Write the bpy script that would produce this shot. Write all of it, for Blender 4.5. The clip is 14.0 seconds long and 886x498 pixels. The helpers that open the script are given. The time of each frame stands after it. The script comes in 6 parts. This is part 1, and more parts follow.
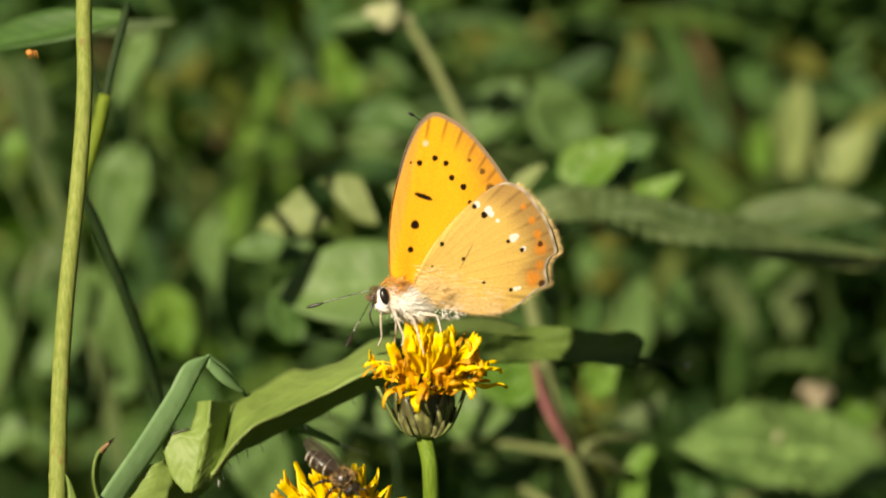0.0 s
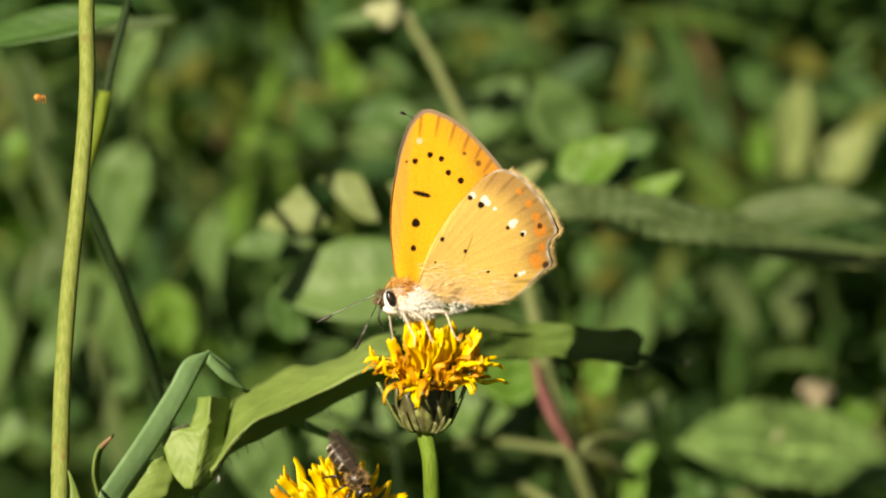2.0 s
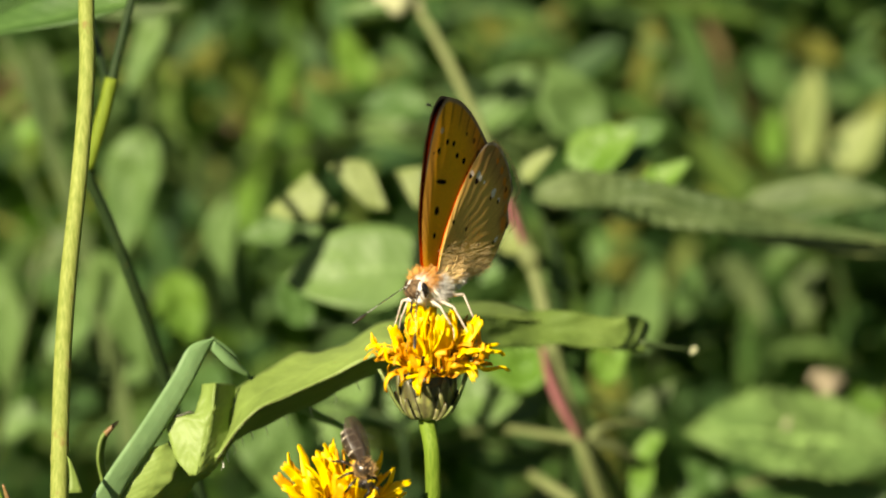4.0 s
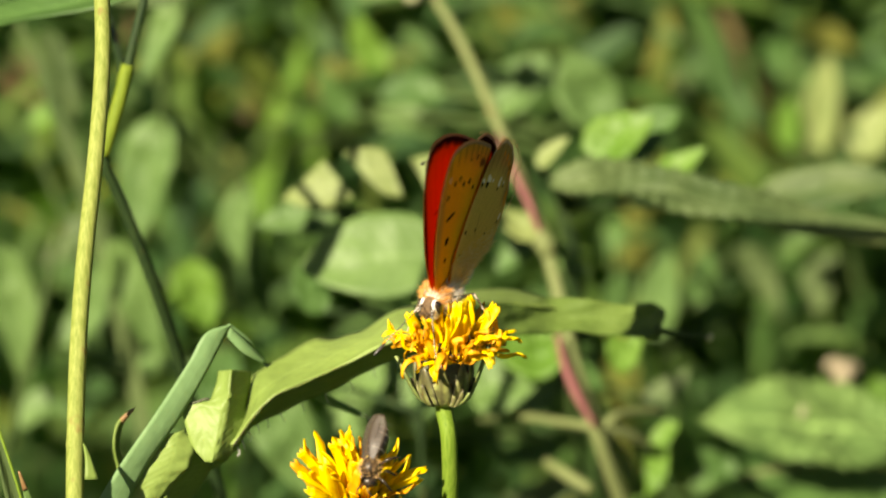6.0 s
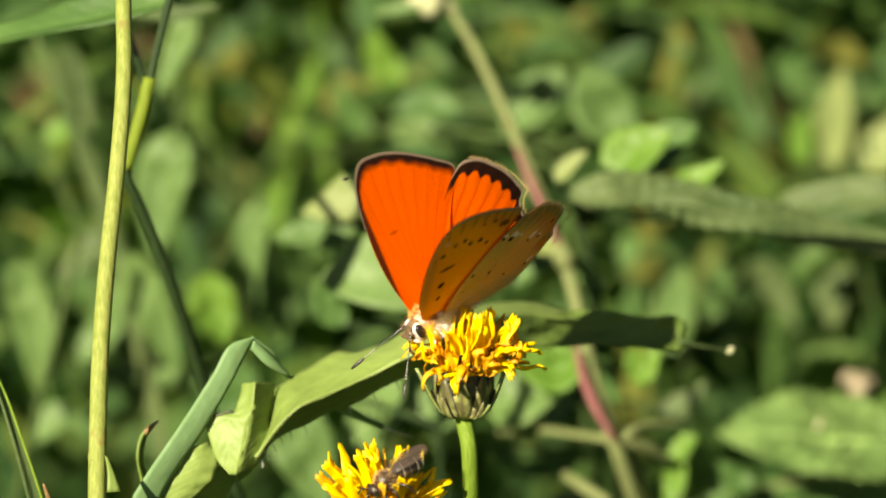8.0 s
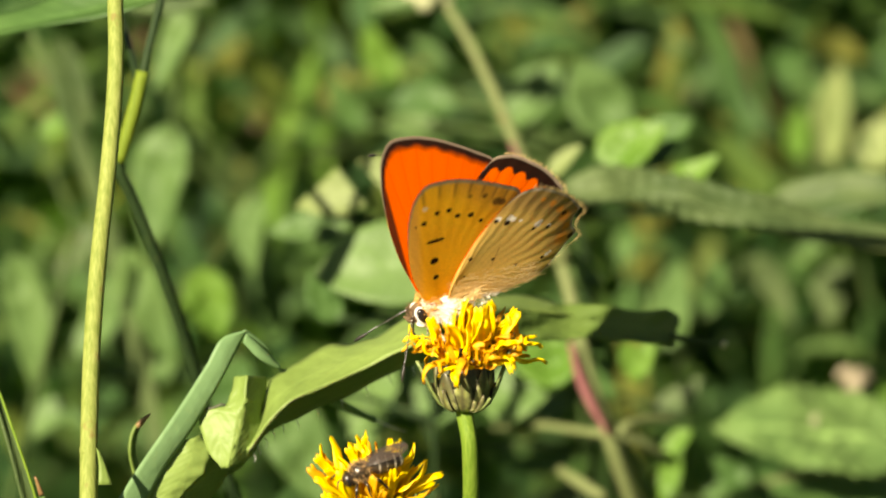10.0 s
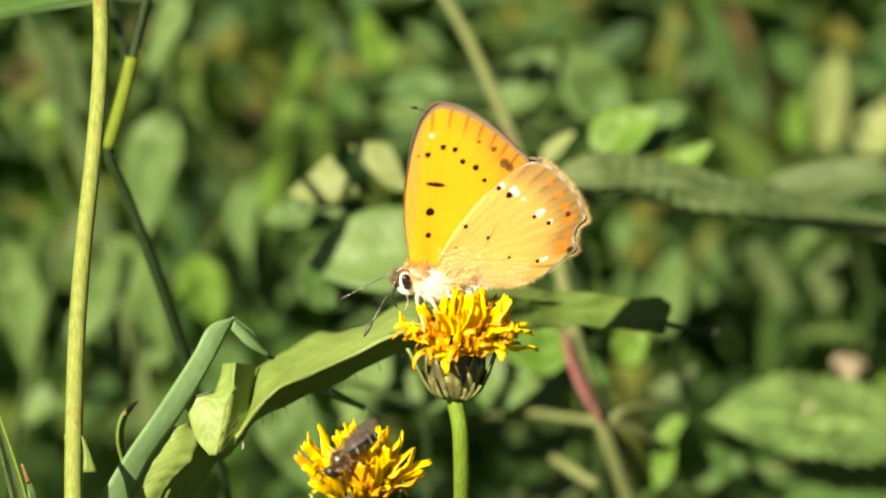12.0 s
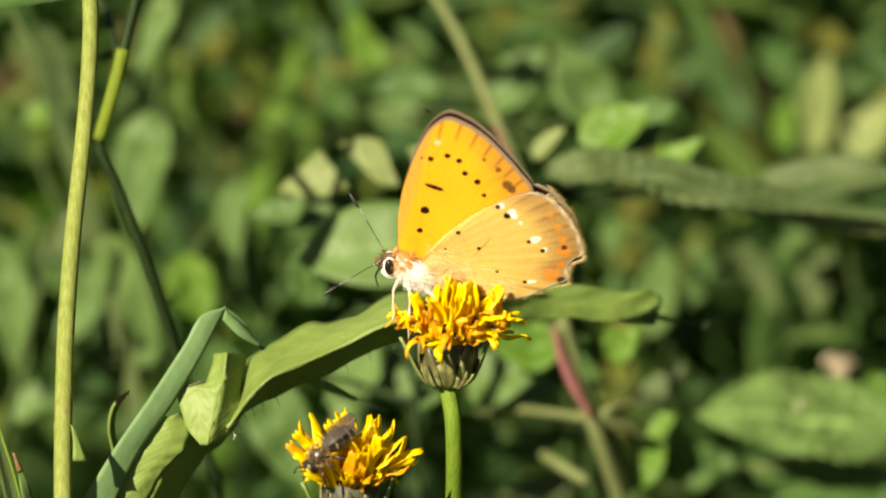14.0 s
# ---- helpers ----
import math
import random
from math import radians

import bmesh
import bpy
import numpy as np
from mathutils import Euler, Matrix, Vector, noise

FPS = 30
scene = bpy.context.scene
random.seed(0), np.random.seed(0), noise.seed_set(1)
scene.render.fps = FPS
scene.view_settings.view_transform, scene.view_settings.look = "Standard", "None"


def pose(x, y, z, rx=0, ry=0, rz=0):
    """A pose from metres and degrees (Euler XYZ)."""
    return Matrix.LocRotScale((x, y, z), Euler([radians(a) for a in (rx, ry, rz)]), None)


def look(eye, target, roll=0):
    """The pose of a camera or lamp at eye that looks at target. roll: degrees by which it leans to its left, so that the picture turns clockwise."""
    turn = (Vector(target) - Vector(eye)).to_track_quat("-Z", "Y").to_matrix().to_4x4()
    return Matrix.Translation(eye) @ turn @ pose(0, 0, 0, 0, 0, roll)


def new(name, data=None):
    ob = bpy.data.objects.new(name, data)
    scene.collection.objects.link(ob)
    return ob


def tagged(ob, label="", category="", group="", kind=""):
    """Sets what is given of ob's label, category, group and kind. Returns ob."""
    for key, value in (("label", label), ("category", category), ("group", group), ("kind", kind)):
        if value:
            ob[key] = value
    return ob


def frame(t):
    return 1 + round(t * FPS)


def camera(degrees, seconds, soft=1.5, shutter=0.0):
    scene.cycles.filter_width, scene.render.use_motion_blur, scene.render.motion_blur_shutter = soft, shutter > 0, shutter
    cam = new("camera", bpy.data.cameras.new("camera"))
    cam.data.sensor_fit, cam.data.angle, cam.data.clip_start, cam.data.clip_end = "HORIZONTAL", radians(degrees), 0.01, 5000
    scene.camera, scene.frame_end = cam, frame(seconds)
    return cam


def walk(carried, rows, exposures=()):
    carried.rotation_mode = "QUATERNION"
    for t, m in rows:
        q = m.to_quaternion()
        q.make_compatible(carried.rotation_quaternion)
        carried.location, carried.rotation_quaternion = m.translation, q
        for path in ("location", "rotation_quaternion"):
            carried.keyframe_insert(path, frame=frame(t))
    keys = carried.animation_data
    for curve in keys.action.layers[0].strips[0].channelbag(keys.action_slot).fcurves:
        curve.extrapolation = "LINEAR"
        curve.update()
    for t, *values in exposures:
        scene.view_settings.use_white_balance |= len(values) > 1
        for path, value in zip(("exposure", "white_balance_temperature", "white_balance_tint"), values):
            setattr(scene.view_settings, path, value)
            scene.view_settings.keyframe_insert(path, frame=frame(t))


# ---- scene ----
cam = camera(8.302, 14.0, soft=2.0)
cam.data.dof.use_dof = True
cam.data.dof.focus_distance = 0.602
cam.data.dof.aperture_fstop = 20.0
walk(cam, [
    (0, look((-0, -0.57956, 0.51529), (-0, -0, 0.36), 0.000)),
    (0.5, look((-0.00092, -0.58022, 0.51495), (0.00028, -0.00055, 0.3601), 0.031)),
    (1, look((-0.0002, -0.5802, 0.51471), (-0.00007, -0.0005, 0.35997), 0.016)),
    (1.5, look((0.00033, -0.5802, 0.51492), (-0.00015, -0.00054, 0.36), 0.018)),
    (2, look((0.0004, -0.5806, 0.51379), (0.00002, -0.0007, 0.35977), 0.016)),
    (2.5, look((-0.00051, -0.58092, 0.51349), (-0.00083, -0.00082, 0.36024), 0.023)),
    (3, look((0.006, -0.58055, 0.51357), (0.00103, -0.00079, 0.35915), -0.023)),
    (5.5, look((0.00142, -0.58109, 0.51275), (-0.00295, -0.00148, 0.3577), 0.018)),
    (6, look((0.00357, -0.58051, 0.51276), (-0.00198, -0.00105, 0.3572), -0.000)),
    (6.5, look((0.0037, -0.58129, 0.51188), (-0.00186, -0.00162, 0.3571), -0.014)),
    (7, look((0.00271, -0.5809, 0.51144), (-0.0024, -0.00113, 0.35705), -0.013)),
    (7.5, look((-0.00211, -0.58114, 0.51194), (-0.00447, -0.00119, 0.35813), 0.017)),
    (10, look((0.00093, -0.58166, 0.51059), (-0.00356, -0.00145, 0.35784), 0.004)),
    (10.5, look((0.00014, -0.58051, 0.51154), (-0.00391, -0.00065, 0.35745), -0.016)),
    (11, look((0.00463, -0.58012, 0.51052), (-0.00242, -0.00021, 0.35671), -0.032)),
    (11.5, look((0.0041, -0.58015, 0.51091), (-0.00217, -0.00039, 0.35649), -0.013)),
    (12, look((0.00503, -0.57956, 0.50986), (-0.00243, 0.00034, 0.35604), -0.019)),
    (12.5, look((0.00419, -0.57896, 0.51051), (-0.00305, 0.00089, 0.3565), -0.031)),
    (13, look((0.00705, -0.57913, 0.51031), (-0.00171, 0.00065, 0.3561), -0.038)),
    (13.5, look((0.00603, -0.58051, 0.5069), (-0.00187, 0.00005, 0.35559), -0.003)),
    (14, look((0.00373, -0.58164, 0.50367), (-0.00158, -0.00034, 0.35511), 0.041)),
], exposures=[(0.0, 0.64, 7600, 8), (1.5, 0.68, 7600, 8), (3.0, 0.95, 7600, 8), (5.5, 1.36, 7600, 8), (11.0, 1.34, 7600, 8), (12.5, 1.2, 7600, 8), (14.0, 1.02, 7600, 8)])

# ---- light ----
SUN_TO = Vector((-0.43, -0.74, 0.52)).normalized()
world = bpy.data.worlds.new("sky")
scene.world = world
world.use_nodes = True
wn = world.node_tree.nodes
sky = wn.new("ShaderNodeTexSky")
sky.sky_type = "NISHITA"
sky.sun_disc = False
sky.sun_elevation = math.asin(SUN_TO.z)
sky.sun_rotation = math.atan2(SUN_TO.x, SUN_TO.y)
wn["Background"].inputs["Strength"].default_value = 0.023
world.node_tree.links.new(sky.outputs[0], wn["Background"].inputs["Color"])
sun = new("sun", bpy.data.lights.new("sun", "SUN"))
sun.data.energy = 5.2
sun.data.angle = radians(0.53)
sun.data.color = (1.0, 0.93, 0.80)
sun.matrix_world = look(SUN_TO * 5, (0, 0, 0))


# ---- materials ----
def mat(name, build):
    m = bpy.data.materials.new(name)
    m.use_nodes = True
    t = m.node_tree
    p = t.nodes["Principled BSDF"]
    build(t, p)
    return m


def link(t, a, b):
    t.links.new(a, b)


def ramp(t, fac, stops):
    r = t.nodes.new("ShaderNodeValToRGB")
    while len(r.color_ramp.elements) < len(stops):
        r.color_ramp.elements.new(0.5)
    for e, (pos, col) in zip(r.color_ramp.elements, stops):
        e.position, e.color = pos, (*col, 1)
    link(t, fac, r.inputs[0])
    return r.outputs[0]


def noise_tex(t, scale, detail=4.0, coord="Object", stretch=None, rough=0.55):
    c = t.nodes.new("ShaderNodeTexCoord")
    n = t.nodes.new("ShaderNodeTexNoise")
    n.inputs["Scale"].default_value = scale
    n.inputs["Detail"].default_value = detail
    n.inputs["Roughness"].default_value = rough
    out = c.outputs[coord]
    if stretch:
        mp = t.nodes.new("ShaderNodeMapping")
        mp.inputs["Scale"].default_value = stretch
        link(t, out, mp.inputs[0])
        out = mp.outputs[0]
    link(t, out, n.inputs["Vector"])
    return n.outputs["Fac"]


def mix(t, fac, a, b, mode="MIX"):
    n = t.nodes.new("ShaderNodeMix")
    n.data_type, n.blend_type = "RGBA", mode
    for sock, v in ((n.inputs[0], fac), (n.inputs[6], a), (n.inputs[7], b)):
        if isinstance(v, (int, float)):
            sock.default_value = v
        elif isinstance(v, tuple):
            sock.default_value = (*v, 1)
        else:
            link(t, v, sock)
    return n.outputs[2]


def maths(t, op, a, b=0.0):
    n = t.nodes.new("ShaderNodeMath")
    n.operation = op
    for sock, v in ((n.inputs[0], a), (n.inputs[1], b)):
        if isinstance(v, (int, float)):
            sock.default_value = v
        else:
            link(t, v, sock)
    return n.outputs[0]


def bump(t, p, height, strength, distance):
    b = t.nodes.new("ShaderNodeBump")
    b.inputs["Strength"].default_value = strength
    b.inputs["Distance"].default_value = distance
    link(t, height, b.inputs["Height"])
    link(t, b.outputs[0], p.inputs["Normal"])


def thin(t, p, col, share):
    """Light that passes through a thin leaf, petal or wing."""
    tr = t.nodes.new("ShaderNodeBsdfTranslucent")
    ms = t.nodes.new("ShaderNodeMixShader")
    ms.inputs[0].default_value = share
    if isinstance(col, tuple):
        tr.inputs[0].default_value = (*col, 1)
    else:
        link(t, col, tr.inputs[0])
    link(t, p.outputs[0], ms.inputs[1])
    link(t, tr.outputs[0], ms.inputs[2])
    link(t, ms.outputs[0], t.nodes["Material Output"].inputs[0])


def leaf_material(name, dark, light, share=0.28, gloss=0.42, vein=0.5, island=False, grass=False):
    """Leaf green with a pale midrib, side veins, blotches and a soft sheen. UV: x along the leaf, y across it."""
    def build(t, p):
        uv = t.nodes.new("ShaderNodeTexCoord").outputs["UV"]
        sep = t.nodes.new("ShaderNodeSeparateXYZ")
        link(t, uv, sep.inputs[0])
        across = maths(t, "ABSOLUTE", maths(t, "SUBTRACT", sep.outputs[1], 0.5))
        rib = maths(t, "LESS_THAN", across, 0.022)
        slant = maths(t, "SUBTRACT", sep.outputs[0], maths(t, "MULTIPLY", across, 0.35))
        wave = maths(t, "SINE", maths(t, "MULTIPLY", sep.outputs[1] if grass else slant, 90.0 if grass else 70.0))
        side = maths(t, "GREATER_THAN", wave, 0.93)
        veins = maths(t, "MULTIPLY", maths(t, "MAXIMUM", rib, maths(t, "MULTIPLY", side, 0.55)), vein)
        big = noise_tex(t, 90.0, 3.0)
        fine = noise_tex(t, 900.0, 3.0)
        col = ramp(t, big, [(0.3, dark), (0.7, light)])
        col = mix(t, maths(t, "MULTIPLY", fine, 0.35), col, tuple(c * 0.55 for c in dark))
        if island:
            g = t.nodes.new("ShaderNodeNewGeometry").outputs["Random Per Island"]
            tone = ramp(t, g, [(0.0, (0.5, 0.7, 0.75)), (0.35, (0.85, 0.95, 0.95)), (0.7, (1.15, 1.15, 0.95)), (0.88, (1.5, 1.3, 0.95)), (0.95, (2.4, 1.5, 1.1)), (1.0, (3.0, 1.2, 1.3))])
            col = mix(t, 1.0, col, tone, "MULTIPLY")
        col = mix(t, veins, col, tuple(min(1, c * 1.9 + 0.03) for c in light))
        link(t, col, p.inputs["Base Color"])
        p.inputs["Roughness"].default_value = gloss
        p.inputs["Specular IOR Level"].default_value = 0.3
        crease = noise_tex(t, 330.0, 2.0)
        bump(t, p, maths(t, "ADD", maths(t, "MULTIPLY", wave, 0.04 if grass else 0.1), maths(t, "ADD", fine, maths(t, "MULTIPLY", crease, 2.5))), 0.22, 0.0004)
        thin(t, p, mix(t, 1.0, col, (1.25, 1.3, 0.45), "MULTIPLY"), share)
    return mat(name, build)


def stem_material(name, dark, light, length=0.03):
    def build(t, p):
        streak = noise_tex(t, 3600.0, 5.0, stretch=(1.0, 1.0, length * 0.4))
        spots = noise_tex(t, 420.0, 2.0)
        col = ramp(t, streak, [(0.3, dark), (0.7, light)])
        col = mix(t, ramp(t, spots, [(0.66, (0, 0, 0)), (0.74, (0.5, 0.5, 0.5))]), col, (0.22, 0.10, 0.04))
        link(t, col, p.inputs["Base Color"])
        p.inputs["Roughness"].default_value = 0.65
        p.inputs["Specular IOR Level"].default_value = 0.2
        bump(t, p, streak, 0.4, 0.0002)
        thin(t, p, col, 0.22)
    return mat(name, build)


def plain(name, dark, light, scale=1200.0, rough=0.6, share=0.0, tint=None, relief=0.3):
    def build(t, p):
        n = noise_tex(t, scale, 4.0)
        col = ramp(t, n, [(0.3, dark), (0.7, light)])
        link(t, col, p.inputs["Base Color"])
        p.inputs["Roughness"].default_value = rough
        bump(t, p, n, relief, 0.0001)
        if share:
            thin(t, p, col if tint is None else tint, share)
    return mat(name, build)


def wing_material(name, share, rough=0.55):
    """Wing scales: the pattern of the wing comes from the mesh's colours, the fine scale rows from noise."""
    def build(t, p):
        a = t.nodes.new("ShaderNodeVertexColor")
        a.layer_name = "pattern"
        n = noise_tex(t, 5200.0, 2.0)
        col = mix(t, 0.25, a.outputs[0], ramp(t, n, [(0.3, (0.55, 0.5, 0.45)), (0.7, (1.3, 1.25, 1.2))]), "MULTIPLY")
        link(t, col, p.inputs["Base Color"])
        p.inputs["Roughness"].default_value = rough
        p.inputs["Specular IOR Level"].default_value = 0.0
        bump(t, p, n, 0.25, 0.00003)
        thin(t, p, mix(t, 1.0, col, (1.3, 0.7, 0.3), "MULTIPLY"), share)
    return mat(name, build)


M_STEM = stem_material("pale_green_stem", (0.17, 0.22, 0.042), (0.31, 0.35, 0.10))
M_STALK = stem_material("flower_stalk_green", (0.10, 0.18, 0.016), (0.18, 0.27, 0.035))
# green stalk with deep shade put into its base colour
M_STALK_SHADED = stem_material("shaded_stalk", (0.012, 0.03, 0.010), (0.03, 0.055, 0.015))
M_SHEATH = stem_material("bright_sheath", (0.11, 0.165, 0.014), (0.17, 0.23, 0.024))
M_STALK_MID = stem_material("dull_green_stalk", (0.035, 0.065, 0.018), (0.07, 0.11, 0.03))
M_STALK_PALE = stem_material("pale_stalk", (0.12, 0.15, 0.055), (0.20, 0.23, 0.095))
M_PINK = stem_material("pink_stalk", (0.20, 0.06, 0.07), (0.30, 0.14, 0.125))
M_DRY = stem_material("dry_stalk", (0.11, 0.08, 0.035), (0.20, 0.16, 0.075))
M_BLADE = leaf_material("grass_blade_green", (0.15, 0.27, 0.11), (0.21, 0.345, 0.155), 0.25, 0.5, 0.06, grass=True)
M_LEAF = leaf_material("lance_leaf_green", (0.165, 0.24, 0.055), (0.235, 0.33, 0.085), 0.22, 0.5, 0.05)
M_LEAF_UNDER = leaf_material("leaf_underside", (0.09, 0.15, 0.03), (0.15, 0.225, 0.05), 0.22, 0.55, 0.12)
M_LEAF_TOOTHED = leaf_material("toothed_leaf", (0.09, 0.17, 0.045), (0.165, 0.265, 0.075), 0.25, 0.6, 0.8)
M_LEAF_DULL = leaf_material("dull_leaf", (0.045, 0.08, 0.024), (0.11, 0.155, 0.055), 0.2, 0.6, 0.2)
M_LEAF_PALE = leaf_material("pale_leaf", (0.09, 0.165, 0.045), (0.145, 0.24, 0.072), 0.28, 0.5, 0.15)
M_LEAF_MID = leaf_material("mid_leaf", (0.05, 0.115, 0.028), (0.09, 0.175, 0.042), 0.3, 0.5, 0.2)
M_LEAF_BRIGHT = leaf_material("bright_leaf", (0.08, 0.18, 0.022), (0.145, 0.265, 0.04), 0.35, 0.5, 0.2)
M_LEAF_CREAM = leaf_material("cream_leaf", (0.155, 0.205, 0.068), (0.235, 0.285, 0.1), 0.25, 0.55, 0.15)
M_LEAF_MIDPALE = leaf_material("soft_leaf", (0.07, 0.14, 0.038), (0.125, 0.21, 0.062), 0.28, 0.55, 0.2)
M_LEAF_YELLOW = leaf_material("yellowing_leaf", (0.11, 0.13, 0.022), (0.18, 0.19, 0.04), 0.3, 0.55, 0.2)
M_LEAF_BROWN = leaf_material("browned_leaf", (0.10, 0.065, 0.026), (0.17, 0.125, 0.055), 0.25, 0.6, 0.2)
M_FILL = leaf_material("undergrowth_leaf", (0.055, 0.12, 0.033), (0.105, 0.19, 0.05), 0.55, 0.6, 0.1, island=True)
M_HAIR = plain("tan_hair", (0.56, 0.37, 0.13), (0.82, 0.60, 0.30), 3000.0, 0.7)
M_RED_TIP = plain("red_leaf_tip", (0.22, 0.10, 0.05), (0.30, 0.20, 0.08), 900.0, 0.5, 0.2)
M_PETAL = plain("floret_yellow", (0.86, 0.60, 0.004), (0.95, 0.76, 0.012), 700.0, 0.5, 0.4, (0.96, 0.74, 0.012))
M_PETAL_OLD = plain("withered_floret", (0.60, 0.25, 0.008), (0.86, 0.50, 0.010), 900.0, 0.55, 0.35, (0.92, 0.55, 0.01))


def bract_build(t, p):
    """A scale with a dark keel, olive flanks and thin pale margins. UV: x along it, y across it."""
    sep = t.nodes.new("ShaderNodeSeparateXYZ")
    link(t, t.nodes.new("ShaderNodeTexCoord").outputs["UV"], sep.inputs[0])
    across = maths(t, "ABSOLUTE", maths(t, "SUBTRACT", sep.outputs[1], 0.5))
    n = noise_tex(t, 1300.0, 5.0)
    wob = maths(t, "ADD", across, maths(t, "MULTIPLY", maths(t, "SUBTRACT", n, 0.5), 0.22))
    col = ramp(t, wob, [(0.04, (0.085, 0.08, 0.03)), (0.16, (0.17, 0.18, 0.055)), (0.36, (0.24, 0.26, 0.085)), (0.46, (0.34, 0.33, 0.18)), (0.5, (0.2, 0.17, 0.09))])
    col = mix(t, ramp(t, sep.outputs[0], [(0.62, (0, 0, 0)), (0.95, (0.75, 0.75, 0.75))]), col, (0.05, 0.035, 0.02))
    blotch = noise_tex(t, 620.0, 4.0)
    col = mix(t, ramp(t, blotch, [(0.46, (0, 0, 0)), (0.6, (0.8, 0.8, 0.8))]), col, (0.055, 0.05, 0.022))
    link(t, col, p.inputs["Base Color"])
    p.inputs["Roughness"].default_value = 0.42
    bump(t, p, n, 0.6, 0.0001)


M_BRACT = mat("bract_green", bract_build)
M_BRACT_LEAFY = plain("leafy_bract", (0.08, 0.115, 0.03), (0.22, 0.27, 0.09), 900.0, 0.4, relief=0.5)
M_CORE = plain("withered_brown", (0.015, 0.009, 0.005), (0.07, 0.04, 0.018), 1800.0, 0.7)
M_BRACT_DARK = plain("bract_keel", (0.02, 0.022, 0.012), (0.07, 0.075, 0.04), 2500.0, 0.6)
M_UNDER = wing_material("wing_underside", 0.15)
M_UPPER = wing_material("wing_upperside", 0.22, 0.5)
M_FUR = plain("pale_fur", (0.60, 0.57, 0.52), (0.88, 0.86, 0.82), 4000.0, 0.8, relief=0.8)
M_HEAD = plain("brown_head", (0.05, 0.03, 0.015), (0.20, 0.12, 0.055), 4000.0, 0.8, relief=0.8)
M_NAPE = plain("orange_nape_fur", (0.46, 0.19, 0.035), (0.72, 0.38, 0.10), 4000.0, 0.8, relief=0.8)
M_FUR_GOLD = plain("golden_fur", (0.27, 0.15, 0.05), (0.48, 0.31, 0.14), 4000.0, 0.8, relief=0.8)
M_EYE = plain("dark_eye", (0.006, 0.005, 0.005), (0.02, 0.015, 0.012), 3000.0, 0.25)
M_EYE_RING = plain("white_eye_ring", (0.66, 0.63, 0.59), (0.84, 0.82, 0.79), 3000.0, 0.6)
M_BLACK = plain("black_horn", (0.008, 0.007, 0.006), (0.03, 0.025, 0.02), 3000.0, 0.4)
M_LEG = plain("pale_leg", (0.34, 0.28, 0.22), (0.60, 0.53, 0.46), 3000.0, 0.6)
M_BEE = plain("bee_brown", (0.010, 0.007, 0.005), (0.045, 0.03, 0.018), 2600.0, 0.3, relief=0.6)
M_BEE_BAND = plain("bee_band", (0.25, 0.21, 0.16), (0.45, 0.40, 0.32), 2600.0, 0.6)
M_SPIDER = plain("orange_spider", (0.35, 0.12, 0.02), (0.6, 0.26, 0.05), 3000.0, 0.5)
M_DRY_HEAD = plain("faded_flower", (0.14, 0.12, 0.06), (0.30, 0.25, 0.18), 500.0, 0.7)
M_BUD = plain("pale_bud", (0.25, 0.28, 0.12), (0.45, 0.46, 0.28), 500.0, 0.6, 0.2)


def ground_build(t, p):
    big = noise_tex(t, 6.0, 6.0)
    fine = noise_tex(t, 160.0, 5.0)
    col = ramp(t, big, [(0.3, (0.03, 0.045, 0.012)), (0.55, (0.045, 0.07, 0.018)), (0.75, (0.075, 0.055, 0.03))])
    col = mix(t, maths(t, "MULTIPLY", fine, 0.6), col, (0.02, 0.018, 0.01))
    link(t, col, p.inputs["Base Color"])
    p.inputs["Roughness"].default_value = 0.9
    bump(t, p, fine, 0.9, 0.01)


M_GROUND = mat("meadow_soil", ground_build)


def clear_wing(t, p):
    p.inputs["Base Color"].default_value = (0.06, 0.042, 0.03, 1)
    p.inputs["Roughness"].default_value = 0.5
    tr = t.nodes.new("ShaderNodeBsdfTransparent")
    ms = t.nodes.new("ShaderNodeMixShader")
    ms.inputs[0].default_value = 0.42
    link(t, tr.outputs[0], ms.inputs[1])
    link(t, p.outputs[0], ms.inputs[2])
    link(t, ms.outputs[0], t.nodes["Material Output"].inputs[0])


M_BEE_WING = mat("smoky_wing", clear_wing)


# ---- mesh tools ----
def mm(x, y, z):
    return Vector((x, y, z)) / 1000


def thing(name, place, label, category, group=""):
    ob = new(name)
    ob.empty_display_size = 0.005
    ob.location = place
    return tagged(ob, label, category, group)


def world_of(ob):
    v = Vector()
    while ob:
        v += ob.location
        ob = ob.parent
    return v


def part(name, shape, material, parent, label="", smooth=True):
    """One mesh object under a thing or a part. shape: verts, faces and, if any, uvs per vertex, all in world metres."""
    verts, faces, *rest = shape
    off = world_of(parent)
    me = bpy.data.meshes.new(name)
    me.from_pydata([tuple(Vector(v) - off) for v in verts], [], faces)
    if rest:
        uv = me.uv_layers.new(name="UVMap")
        flat = np.array(rest[0])[[l.vertex_index for l in me.loops]]
        uv.data.foreach_set("uv", flat.ravel())
    me.polygons.foreach_set("use_smooth", [smooth] * len(me.polygons))
    me.materials.append(material)
    me.update()
    ob = new(name, me)
    ob.parent = parent
    if label:
        ob["label"] = label
    return ob


